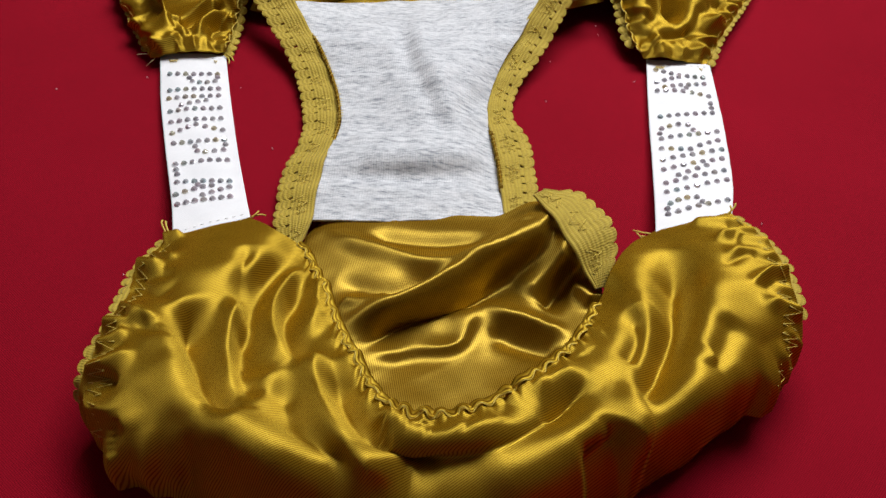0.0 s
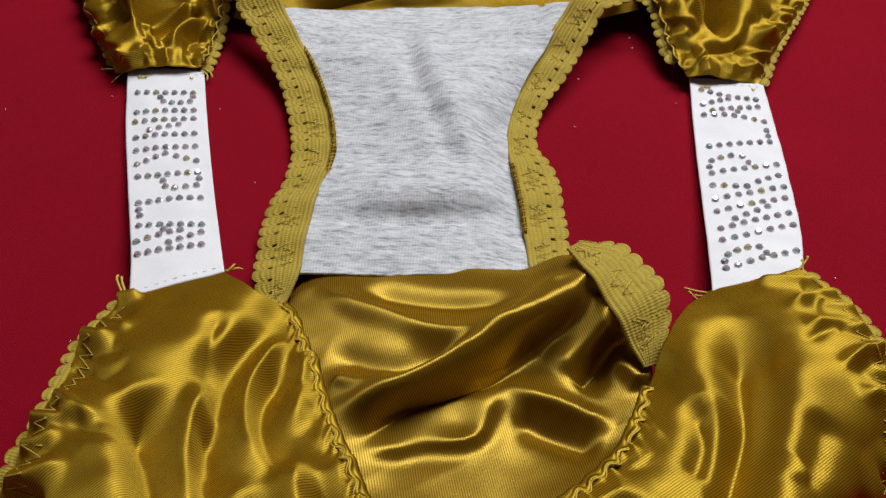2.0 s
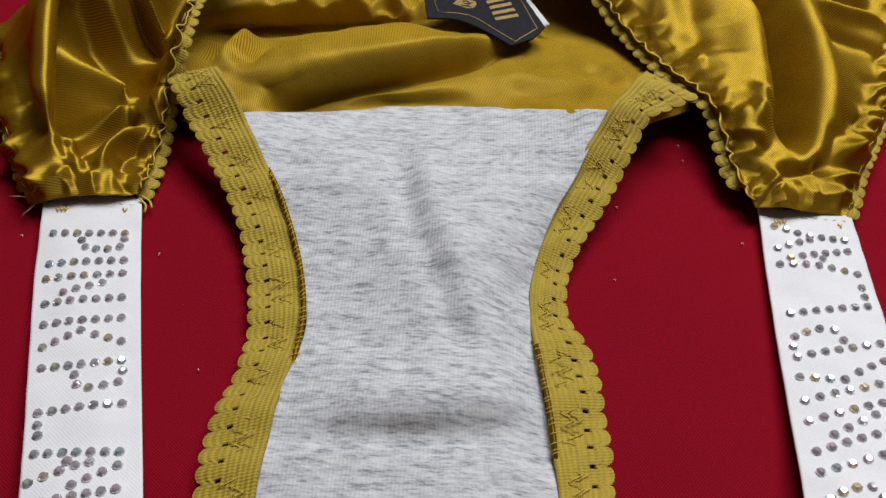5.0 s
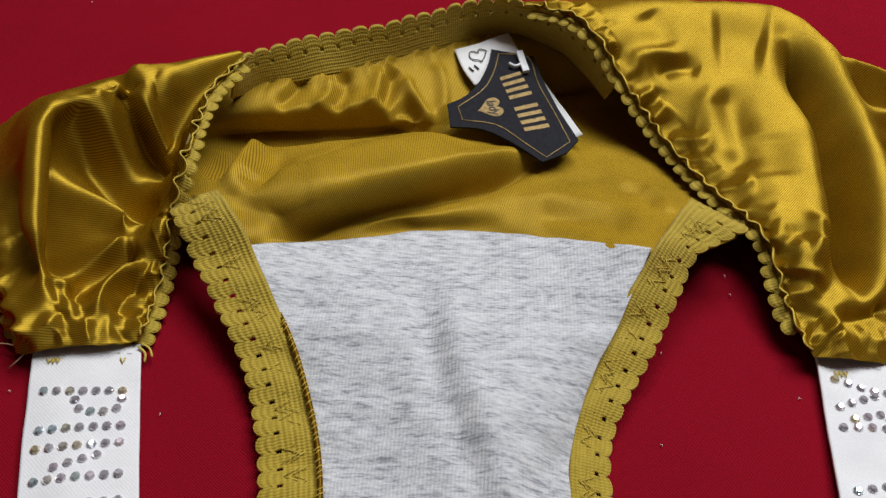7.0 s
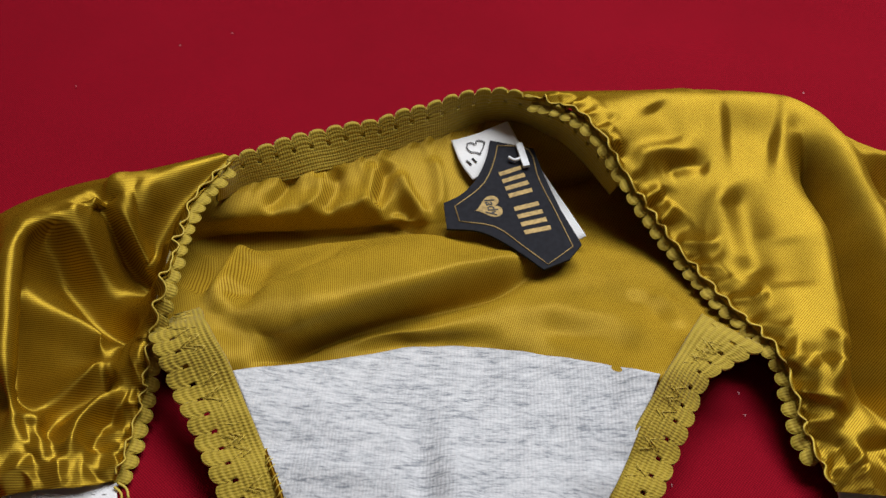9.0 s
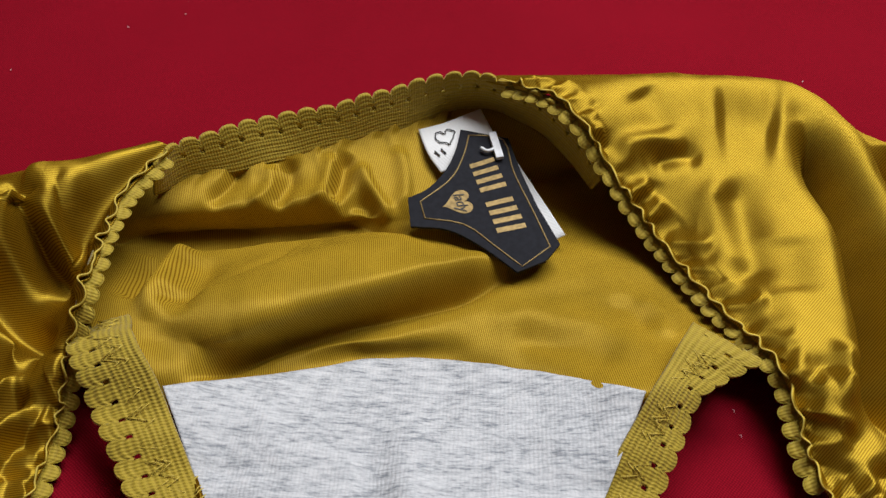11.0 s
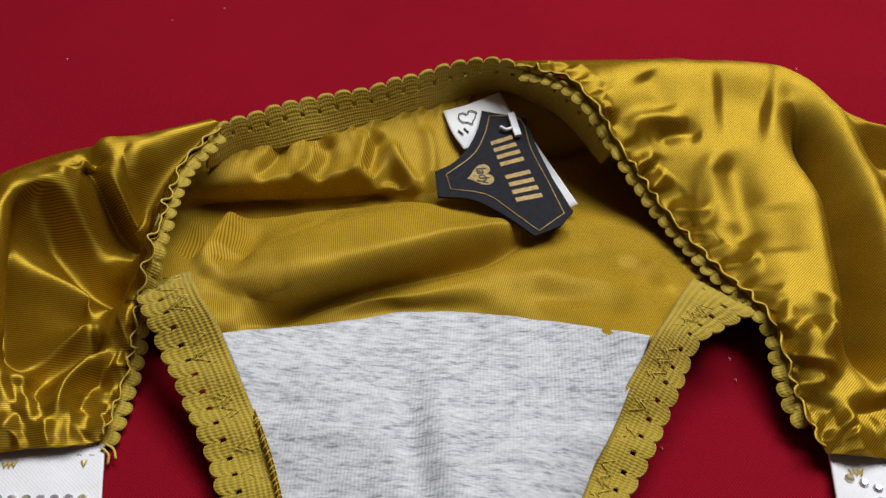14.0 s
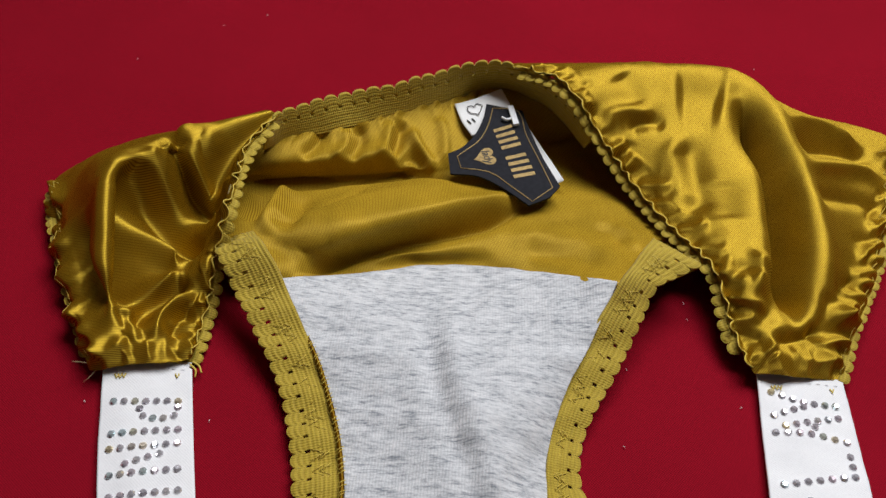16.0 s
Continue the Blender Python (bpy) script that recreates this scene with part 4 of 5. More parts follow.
fold(INNER_FOLDS, 0.006, 0.006, 1.95, (-0.0451, 0.4112), (-0.0248, 0.4228), (0.0004, 0.4347), (0.0287, 0.4499), (0.0507, 0.4643))
back_inner, INNER = cloth("back_lining", (inner_0, inner_1, inner_2, inner_3, inner_4, inner_5, inner_6, inner_7), (260, 220), SATIN_BACK, panties, INNER_FOLDS,
    [("v1", 0.05, 0.75, 0.0010, 0.010, 0.012)], 0.00008, "duller inner face of the gold satin back", 11, grain=-78, creases=[(0.024, 0.0003, 15, 2.5)])

# back waistband, seen from inside
band_low = [(-0.0686, 0.4701, 0.018), (-0.0587, 0.4793, 0.017), (-0.0377, 0.4879, 0.017), (-0.0136, 0.5023, 0.016), (0.0116, 0.5183, 0.015), (0.0287, 0.5286, 0.016), (0.045, 0.5248, 0.017), (0.0609, 0.5095, 0.018), (0.074, 0.4916, 0.014)]
band_top = [(-0.0646, 0.4665, 0.036), (-0.0601, 0.4794, 0.034), (-0.038, 0.4952, 0.033), (-0.0139, 0.5054, 0.033), (0.0108, 0.519, 0.034), (0.0282, 0.5221, 0.037), (0.0454, 0.513, 0.04), (0.0615, 0.4986, 0.041), (0.077, 0.4876, 0.026)]
lace_band("waistband", band_low, band_top, 27, panties, "mustard ribbed elastic waistband with scalloped top", seed=9, wave=0.0003)

facing_low, facing_top = (np.asarray(c) + (0, 0.0022, -0.001) for c in (band_low, band_top))
cloth("waistband_facing", (facing_low, facing_low + (facing_top - facing_low) * 0.45, facing_low + (facing_top - facing_low) * 0.84), (120, 8), SATIN_BACK, panties, [], [], 0.0, "gold satin behind the elastic", 12, 0.0004)

# back panel, outer face: the wing by either strap
left_rim = [(-0.0605, 0.4778, 0.034), (-0.0686, 0.457, 0.035), (-0.0701, 0.4429, 0.035), (-0.0696, 0.418, 0.034), (-0.0731, 0.404, 0.018), (-0.075, 0.3881, 0.006), (-0.0758, 0.3673, 0.004)]
left_mid = [(-0.0623, 0.4764, 0.035), (-0.0752, 0.4575, 0.028), (-0.0845, 0.443, 0.016), (-0.0925, 0.4275, 0.011), (-0.0925, 0.404, 0.012), (-0.0928, 0.3795, 0.013), (-0.0846, 0.3626, 0.008)]
left_ridge = [(-0.0647, 0.4764, 0.036), (-0.0828, 0.461, 0.0395), (-0.0984, 0.445, 0.041), (-0.1141, 0.4291, 0.043), (-0.1124, 0.4058, 0.034), (-0.1102, 0.3823, 0.024), (-0.0965, 0.3605, 0.008)]
left_back = [(-0.0678, 0.4802, 0.033), (-0.094, 0.473, 0.028), (-0.1211, 0.4683, 0.022), (-0.1396, 0.4498, 0.022), (-0.1372, 0.4217, 0.02), (-0.1279, 0.3958, 0.016), (-0.1058, 0.3587, 0.006)]
left_edge = [(-0.0706, 0.485, 0.028), (-0.1046, 0.4924, 0.01), (-0.1338, 0.4873, 0.003), (-0.1563, 0.4668, 0.003), (-0.1579, 0.4473, 0.006), (-0.1394, 0.4093, 0.008), (-0.1107, 0.3592, 0.004)]
LEFT_FOLDS = []
fold(LEFT_FOLDS, 0.0026, 0.0022, 1.95, (-0.0609, 0.4775), (-0.0727, 0.4801), (-0.0906, 0.4781), (-0.0989, 0.4469), (-0.114, 0.4297))
fold(LEFT_FOLDS, 0.0045, -0.006, 1.9, (-0.0728, 0.4686), (-0.0905, 0.4531), (-0.1041, 0.4395))
fold(LEFT_FOLDS, 0.006, 0.00585, 1.95, (-0.1143, 0.4291), (-0.1123, 0.4113), (-0.1082, 0.3954), (-0.1073, 0.3789))
fold(LEFT_FOLDS, 0.0055, -0.0195, 1.8, (-0.1062, 0.4369), (-0.1064, 0.4208), (-0.1022, 0.3977), (-0.0977, 0.3764))
fold(LEFT_FOLDS, 0.0048, -0.0091, 1.8, (-0.1275, 0.4174), (-0.1275, 0.4044), (-0.1231, 0.3911), (-0.1057, 0.3739))
fold(LEFT_FOLDS, 0.006, 0.0052, 1.95, (-0.0956, 0.4473), (-0.0889, 0.4587), (-0.0816, 0.4519))
fold(LEFT_FOLDS, 0.00363, -0.00715, 1.8, (-0.101, 0.4446), (-0.0981, 0.4509), (-0.0893, 0.4383), (-0.0742, 0.426))
fold(LEFT_FOLDS, 0.0034, 0.00598, 1.95, (-0.108, 0.4336), (-0.1054, 0.4198), (-0.0983, 0.4128), (-0.0853, 0.4036))
fold(LEFT_FOLDS, 0.00363, -0.0078, 1.8, (-0.104, 0.4319), (-0.0946, 0.4214), (-0.0812, 0.4094))
fold(LEFT_FOLDS, 0.003, 0.00468, 1.95, (-0.0985, 0.4417), (-0.0962, 0.4474), (-0.0826, 0.4391))
fold(LEFT_FOLDS, 0.003, 0.00624, 1.95, (-0.0826, 0.4025), (-0.095, 0.3944), (-0.0977, 0.3804), (-0.0952, 0.3686), (-0.0909, 0.3666))
fold(LEFT_FOLDS, 0.0032, -0.00754, 1.8, (-0.0935, 0.3713), (-0.0948, 0.3817), (-0.0894, 0.3932), (-0.0805, 0.3977))
fold(LEFT_FOLDS, 0.0028, 0.0052, 1.95, (-0.0893, 0.3684), (-0.0902, 0.3807), (-0.0847, 0.3898), (-0.0782, 0.393))
fold(LEFT_FOLDS, 0.0032, -0.00442, 1.8, (-0.0843, 0.3729), (-0.0827, 0.3826), (-0.0776, 0.387))
fold(LEFT_FOLDS, 0.00363, -0.00572, 1.8, (-0.0994, 0.3662), (-0.0977, 0.3717), (-0.1001, 0.3799))
back_left, BACK_L = cloth("back_panel", (left_rim, left_mid, left_ridge, left_back, left_edge), (300, 240), SATIN_CROSS, panties, LEFT_FOLDS,
    [("v0", 0.24, 0.98, 0.0012, 0.0075, 0.004)], 0.00004, "shiny mustard gold satin with gathered edges", 13, grain=10,
    pucker=[("v0", 0.24, 0.98, 0.0075, 0.011, 0.0024), ("v1", 0.52, 0.99, 0.0066, 0.017, 0.0046), ("u1", 0.02, 0.98, 0.006, 0.014, 0.0020)],
    creases=[(0.016, 0.0004, 60, 2.0)], calm=0.36)
right_rim = [(0.0294, 0.5247, 0.034), (0.0455, 0.5127, 0.039), (0.0621, 0.4994, 0.042), (0.0791, 0.4817, 0.028), (0.0938, 0.4663, 0.017), (0.1086, 0.4416, 0.016), (0.122, 0.4188, 0.018), (0.1276, 0.3945, 0.011), (0.1346, 0.3799, 0.006)]
right_mid = [(0.034, 0.5233, 0.036), (0.0617, 0.5139, 0.042), (0.0838, 0.5095, 0.044), (0.1051, 0.4922, 0.036), (0.1176, 0.4676, 0.028), (0.1262, 0.4402, 0.026), (0.1337, 0.4133, 0.023), (0.14, 0.3919, 0.016), (0.1424, 0.3781, 0.009)]
right_ridge = [(0.038, 0.5243, 0.035), (0.072, 0.5185, 0.042), (0.1022, 0.5193, 0.044), (0.1353, 0.5142, 0.045), (0.1531, 0.4887, 0.037), (0.1604, 0.4573, 0.029), (0.1586, 0.4238, 0.024), (0.1578, 0.3963, 0.016), (0.1531, 0.3792, 0.007)]
right_back = [(0.0398, 0.5316, 0.028), (0.0789, 0.5297, 0.034), (0.1135, 0.5338, 0.034), (0.1485, 0.5222, 0.034), (0.1695, 0.5091, 0.025), (0.1917, 0.49, 0.015), (0.1849, 0.4427, 0.013), (0.1706, 0.4028, 0.011), (0.1625, 0.3807, 0.005)]
right_edge = [(0.0421, 0.5429, 0.016), (0.0885, 0.5521, 0.016), (0.1328, 0.5629, 0.012), (0.1701, 0.541, 0.008), (0.1983, 0.5382, 0.005), (0.2273, 0.5213, 0.004), (0.2024, 0.4533, 0.007), (0.1768, 0.4023, 0.007), (0.1681, 0.3806, 0.004)]
RIGHT_FOLDS = []
fold(RIGHT_FOLDS, 0.0065, 0.00427, 1.95, (0.1365, 0.5138), (0.1471, 0.504), (0.1558, 0.4835), (0.1617, 0.4621), (0.1646, 0.442), (0.1636, 0.4209), (0.1618, 0.3997))
fold(RIGHT_FOLDS, 0.0052, -0.024, 1.8, (0.1387, 0.5037), (0.1441, 0.4844), (0.1515, 0.465), (0.1516, 0.4381), (0.1509, 0.417), (0.1497, 0.3937))
fold(RIGHT_FOLDS, 0.0117, -0.0038, 1.8, (0.11, 0.5013), (0.121, 0.5015), (0.1318, 0.4996))
fold(RIGHT_FOLDS, 0.0055, -0.002, 1.9, (0.0851, 0.5104), (0.0901, 0.5033), (0.094, 0.4952))
fold(RIGHT_FOLDS, 0.0065, -0.0032, 1.9, (0.113, 0.4834), (0.1158, 0.4678), (0.1181, 0.4434))
fold(RIGHT_FOLDS, 0.005, 0.00285, 1.95, (0.1075, 0.4835), (0.1109, 0.4661), (0.1133, 0.4493))
fold(RIGHT_FOLDS, 0.008, -0.0018, 1.9, (0.1288, 0.462), (0.1275, 0.4401))
fold(RIGHT_FOLDS, 0.0032, -0.00475, 1.8, (0.1399, 0.39), (0.1495, 0.39), (0.1629, 0.3958))
fold(RIGHT_FOLDS, 0.0034, -0.0022, 1.9, (0.1264, 0.4175), (0.1344, 0.4172), (0.1357, 0.4129))
fold(RIGHT_FOLDS, 0.004, 0.002, 1.9, (0.1281, 0.4083), (0.1337, 0.4087), (0.139, 0.4158))
fold(RIGHT_FOLDS, 0.00587, -0.00456, 1.8, (0.1469, 0.4227), (0.1415, 0.4067), (0.1349, 0.3935))
fold(RIGHT_FOLDS, 0.0045, 0.00427, 1.95, (0.1401, 0.4261), (0.1367, 0.4065), (0.132, 0.3971))
fold(RIGHT_FOLDS, 0.005, 0.00475, 1.95, (0.1572, 0.4977), (0.1833, 0.5142), (0.2065, 0.5066))
fold(RIGHT_FOLDS, 0.00533, -0.0057, 1.8, (0.1606, 0.4841), (0.1888, 0.5024), (0.2137, 0.5061))
fold(RIGHT_FOLDS, 0.004, 0.0038, 1.95, (0.1626, 0.4713), (0.1917, 0.49), (0.2114, 0.4923))
fold(RIGHT_FOLDS, 0.00373, -0.00285, 1.8, (0.1659, 0.4583), (0.19, 0.4707), (0.2064, 0.4733))
fold(RIGHT_FOLDS, 0.0032, -0.00285, 1.8, (0.1662, 0.4127), (0.1624, 0.4), (0.1564, 0.3921))
fold(RIGHT_FOLDS, 0.0028, 0.00285, 1.95, (0.077, 0.4894), (0.0892, 0.4935), (0.1015, 0.4914))
fold(RIGHT_FOLDS, 0.00299, -0.00285, 1.8, (0.0895, 0.4865), (0.0991, 0.4896), (0.1063, 0.488))
back_right, BACK_R = cloth("back_panel", (right_rim, right_mid, right_ridge, right_back, right_edge), (360, 240), SATIN, panties, RIGHT_FOLDS,
    [("v0", 0.1, 0.98, 0.0012, 0.0075, 0.004)], 0.00004, "shiny mustard gold satin with gathered edges", 17, grain=50,
    pucker=[("v0", 0.1, 0.98, 0.0075, 0.012, 0.0024), ("v1", 0.58, 0.99, 0.0066, 0.019, 0.0046), ("u1", 0.02, 0.98, 0.006, 0.012, 0.0020)],
    creases=[(0.016, 0.0004, 105, 2.0)])

# scalloped edgings and their seams
EDGE = np.array((0, 0, 0.0006))
front_curve = smooth_through(np.asarray(front_edge)[:, None, :], 281)[:, 0]
scallop_edge("scalloped_edging", front_curve[2:72:4] + EDGE, 0.0052, 0.0026, panties, 1)
scallop_edge("scalloped_edging", front_curve[238:279:4] + EDGE, 0.0052, 0.0026, panties, 1)
ruffled_edge("rolled_edge", FRONT[0, int(0.13 * FRONT.shape[1]):int(0.78 * FRONT.shape[1]):6], 0.0075, front_panel, 1, 0.0011, 31)
left_rim_curve, left_edge_curve = (smooth_through(np.asarray(c)[:, None, :], 101)[:, 0] for c in (left_rim, left_edge))
right_rim_curve, right_edge_curve = (smooth_through(np.asarray(c)[:, None, :], 161)[:, 0] for c in (right_rim, right_edge))
scallop_edge("scalloped_edging", left_rim_curve[4::4], 0.0049, 0.0036, panties, -1, 0.002)
scallop_edge("scalloped_edging", left_edge_curve[66::4] + EDGE, 0.0049, 0.0022, panties, 1)
scallop_edge("scalloped_edging", right_rim_curve[16:150:4], 0.0049, 0.0036, panties, 1, 0.002)
scallop_edge("scalloped_edging", right_edge_curve[96::4] + EDGE, 0.0049, 0.0022, panties, -1)
ruffled_edge("rolled_edge", BACK_L[0, 12::5], 0.0085, back_left, -1, 0.0028, 33)
ruffled_edge("rolled_edge", BACK_R[0, 30::5], 0.0085, back_right, 1, 0.0028, 35)
zigzag("zigzag_stitch", FRONT, 0.68, 0.025, 56, 0.02, 0.29, front_panel)
zigzag("zigzag_stitch", FRONT, 0.68, 0.025, 46, 0.76, 0.98, front_panel, 6)
zigzag("zigzag_stitch", BACK_L, 0.90, 0.025, 40, 0.6, 0.98, back_left, 7)
zigzag("zigzag_stitch", BACK_R, 0.92, 0.02, 40, 0.62, 0.98, back_right, 10)

# white straps with crystals
stone_mesh = bpy.data.meshes.new("rhinestone")
bm = bmesh.new()
rings = [(0.0014, 0.0), (0.0014, 0.0004), (0.0008, 0.0011)]
vr = [[bm.verts.new((r * math.cos(6.2832 * (k + 0.5 * (q == 2)) / 8), r * math.sin(6.2832 * (k + 0.5 * (q == 2)) / 8), z)) for k in range(8)] for q, (r, z) in enumerate(rings)]
for k in range(8):
    bm.faces.new((vr[0][k], vr[0][(k + 1) % 8], vr[1][(k + 1) % 8], vr[1][k]))
    bm.faces.new((vr[1][k], vr[1][(k + 1) % 8], vr[2][k]))
    bm.faces.new((vr[2][k], vr[1][(k + 1) % 8], vr[2][(k + 1) % 8]))
bm.faces.new(vr[2])
bm.faces.new(vr[0][::-1])
bm.to_mesh(stone_mesh)
bm.free()
stone_mesh.materials.append(STONE)


def strap(left, right, rows, seed, label):
    ob, Q = cloth("side_strap", (left, (np.asarray(left) * 2 + np.asarray(right)) / 3 + (0, 0, 0.0006), (np.asarray(left) + 2 * np.asarray(right)) / 3 + (0, 0, 0.0006), right), (160, 50), RIBBON, panties, [], [], 0.00008, label, seed, 0.0012)
    n = Q.shape[1] - 1
    N = normals(Q)
    tree = BVHTree.FromPolygons([tuple(v) for v in Q.reshape(-1, 3)], [(j * (n + 1) + i, j * (n + 1) + i + 1, (j + 1) * (n + 1) + i + 1, (j + 1) * (n + 1) + i) for j in range(Q.shape[0] - 1) for i in range(n)])
    r = np.random.RandomState(seed)
    for path, count in rows:
        pts = np.asarray(path, float)
        pts = curve(pts, count) if len(pts) > 2 else np.linspace(pts[0], pts[-1], count)
        for x, y in pts:
            hit, nrm, _, _ = tree.ray_cast(Vector((x, y, 0.2)), Vector((0, 0, -1)))
            if hit is None:
                continue
            if nrm.z < 0:
                nrm = -nrm
            tip = Vector((nrm.x + 0.3 * (r.rand() - 0.5), nrm.y + 0.3 * (r.rand() - 0.5), nrm.z)).normalized()
            stone = new("rhinestone", stone_mesh)
            stone.parent = ob
            stone.matrix_parent_inverse = (panties.matrix_basis @ panties.matrix_basis.inverted()).inverted()
            stone.matrix_basis = Matrix.Translation(hit + nrm * 0.0001) @ tip.to_track_quat("Z", "Y").to_matrix().to_4x4() @ pose(0, 0, 0, 0, 0, r.rand() * 45)
    for q, v in ((0.035, 0.03), (0.965, 0.97)):
        i = int(v * n)
        row = [Q[j, i] + (0, 0, 0.0003) for j in range(3, Q.shape[0] - 3)]
        tube("seam_stitch", [row[k:k + 3] for k in range(0, len(row) - 3, 5)], 0.00012, LABEL, ob, sides=4)
    knots = [[Q[j, 6] + (0, 0, 0.0004), Q[j + 1, 8] + (0, 0, 0.0006), Q[j + 2, 6] + (0, 0, 0.0004)] for j in (7, 9, 11, 40)]
    tube("thread_end", knots, 0.00028, THREAD, ob, sides=4)
    return ob, Q


strap_a_left = [(-0.1072, 0.3633, 0.004), (-0.0971, 0.3269, 0.004), (-0.0838, 0.2878, 0.006), (-0.0706, 0.2511, 0.011), (-0.0638, 0.229, 0.015)]
strap_a_right = [(-0.0755, 0.3676, 0.003), (-0.0647, 0.3301, 0.004), (-0.0533, 0.2929, 0.006), (-0.0437, 0.2641, 0.01), (-0.0368, 0.2439, 0.014)]
STONES_A = [
    ([(-0.098, 0.3471), (-0.0754, 0.3494)], 7), ([(-0.088, 0.345), (-0.0859, 0.3422), (-0.0823, 0.3414), (-0.0782, 0.3418), (-0.0748, 0.3434), (-0.0747, 0.3467)], 6),
    ([(-0.0945, 0.334), (-0.0723, 0.338)], 7), ([(-0.0934, 0.3281), (-0.071, 0.3326)], 7), ([(-0.0861, 0.3229), (-0.0758, 0.3279)], 4),
    ([(-0.0901, 0.3182), (-0.0681, 0.3228)], 7), ([(-0.0876, 0.3105), (-0.0658, 0.315)], 7), ([(-0.0847, 0.3019), (-0.0757, 0.3088)], 4), ([(-0.0712, 0.3077), (-0.063, 0.3062)], 3),
    ([(-0.0821, 0.2946), (-0.0608, 0.2993)], 7), ([(-0.0593, 0.2957), (-0.0592, 0.2917)], 2), ([(-0.0721, 0.2931), (-0.07, 0.2895), (-0.0664, 0.2887), (-0.0627, 0.29)], 4),
    ([(-0.0771, 0.2795), (-0.0559, 0.2846)], 7), ([(-0.0757, 0.2755), (-0.0743, 0.2722)], 2),
    ([(-0.0726, 0.2662), (-0.0512, 0.2688)], 7), ([(-0.0608, 0.2636), (-0.0707, 0.2576)], 4), ([(-0.0633, 0.2646), (-0.0631, 0.2646)], 1), ([(-0.0576, 0.2649), (-0.0575, 0.2647)], 1), ([(-0.0502, 0.2646), (-0.0595, 0.2577)], 4),
    ([(-0.0682, 0.2511), (-0.0585, 0.2545), (-0.0481, 0.2574)], 7),
]
strap(strap_a_left, strap_a_right, STONES_A, 21, "white elastic strap set with clear crystals")
strap_b_left = [(0.1364, 0.3828, 0.004), (0.1330, 0.3383, 0.004), (0.1300, 0.2979, 0.006), (0.1267, 0.2648, 0.01), (0.1241, 0.2456, 0.013)]
strap_b_right = [(0.1684, 0.3818, 0.004), (0.1680, 0.3475, 0.004), (0.1652, 0.3099, 0.007), (0.1613, 0.2813, 0.011), (0.1556, 0.2563, 0.015)]
STONES_B = [
    ([(0.1401, 0.3733), (0.1511, 0.3697), (0.1630, 0.3693)], 7), ([(0.1396, 0.3635), (0.1508, 0.3677)], 4), ([(0.1429, 0.3592), (0.1629, 0.3643)], 6),
    ([(0.1390, 0.3564), (0.1514, 0.3564), (0.1637, 0.3543)], 7), ([(0.1534, 0.3596), (0.1536, 0.3597)], 1), ([(0.1636, 0.3485), (0.1634, 0.3444)], 2),
    ([(0.1380, 0.3355), (0.1632, 0.3404)], 7), ([(0.1362, 0.3223), (0.1376, 0.3264), (0.1420, 0.3286), (0.1468, 0.3299), (0.1506, 0.3289), (0.1519, 0.3256)], 6), ([(0.1365, 0.3184), (0.1489, 0.3217), (0.1626, 0.3251)], 7),
    ([(0.1356, 0.3109), (0.1483, 0.3104)], 4), ([(0.1529, 0.3133), (0.1619, 0.3184)], 3), ([(0.1351, 0.3024), (0.1621, 0.3107)], 7), ([(0.1345, 0.2952), (0.1611, 0.3040)], 7),
    ([(0.1401, 0.2906), (0.1533, 0.2979)], 4), ([(0.1340, 0.2850), (0.1600, 0.2942)], 7), ([(0.1332, 0.2780), (0.1599, 0.2872)], 7),
    ([(0.1319, 0.2665), (0.1332, 0.2696), (0.1373, 0.2721), (0.1417, 0.2735), (0.1453, 0.2734), (0.1466, 0.2703)], 6), ([(0.1316, 0.2626), (0.1572, 0.2723)], 7),
]
strap(strap_b_left, strap_b_right, STONES_B, 23, "white elastic strap set with clear crystals")

# loose thread ends
def loose_thread(points, radius, material):
    tube("loose_thread", [curve(points, 8)], radius * 0.65, material, panties)


loose_thread([(-0.1102, 0.3615, 0.005), (-0.1151, 0.3628, 0.004), (-0.1192, 0.3634, 0.003)], 0.0003, PALE_THREAD)
loose_thread([(-0.1088, 0.3598, 0.004), (-0.1102, 0.3565, 0.004), (-0.1125, 0.3556, 0.002)], 0.0003, PALE_THREAD)
loose_thread([(0.1257, 0.2529, 0.009), (0.1207, 0.2534, 0.009), (0.117, 0.2554, 0.008)], 0.0005, THREAD)
loose_thread([(0.1251, 0.2512, 0.009), (0.1211, 0.2506, 0.008), (0.118, 0.2532, 0.009)], 0.0005, THREAD)
loose_thread([(0.125, 0.2528, 0.008), (0.1224, 0.2523, 0.008), (0.1201, 0.2524, 0.008)], 0.0005, THREAD)
loose_thread([(0.1546, 0.2607, 0.015), (0.1578, 0.2645, 0.016), (0.1581, 0.2655, 0.017)], 0.0006, THREAD)
loose_thread([(0.1535, 0.2593, 0.015), (0.1556, 0.2613, 0.017), (0.1551, 0.2629, 0.018)], 0.0006, THREAD)
loose_thread([(-0.0665, 0.2312, 0.014), (-0.07, 0.2367, 0.015), (-0.0701, 0.2385, 0.015)], 0.0006, THREAD)
loose_thread([(-0.0658, 0.2318, 0.014), (-0.0679, 0.2356, 0.015), (-0.0688, 0.238, 0.015)], 0.0006, THREAD)
loose_thread([(-0.0363, 0.2433, 0.015), (-0.0326, 0.2449, 0.015), (-0.031, 0.2454, 0.014)], 0.0005, THREAD)
loose_thread([(-0.0357, 0.2427, 0.015), (-0.0345, 0.2437, 0.016), (-0.0335, 0.2457, 0.016)], 0.0005, THREAD)
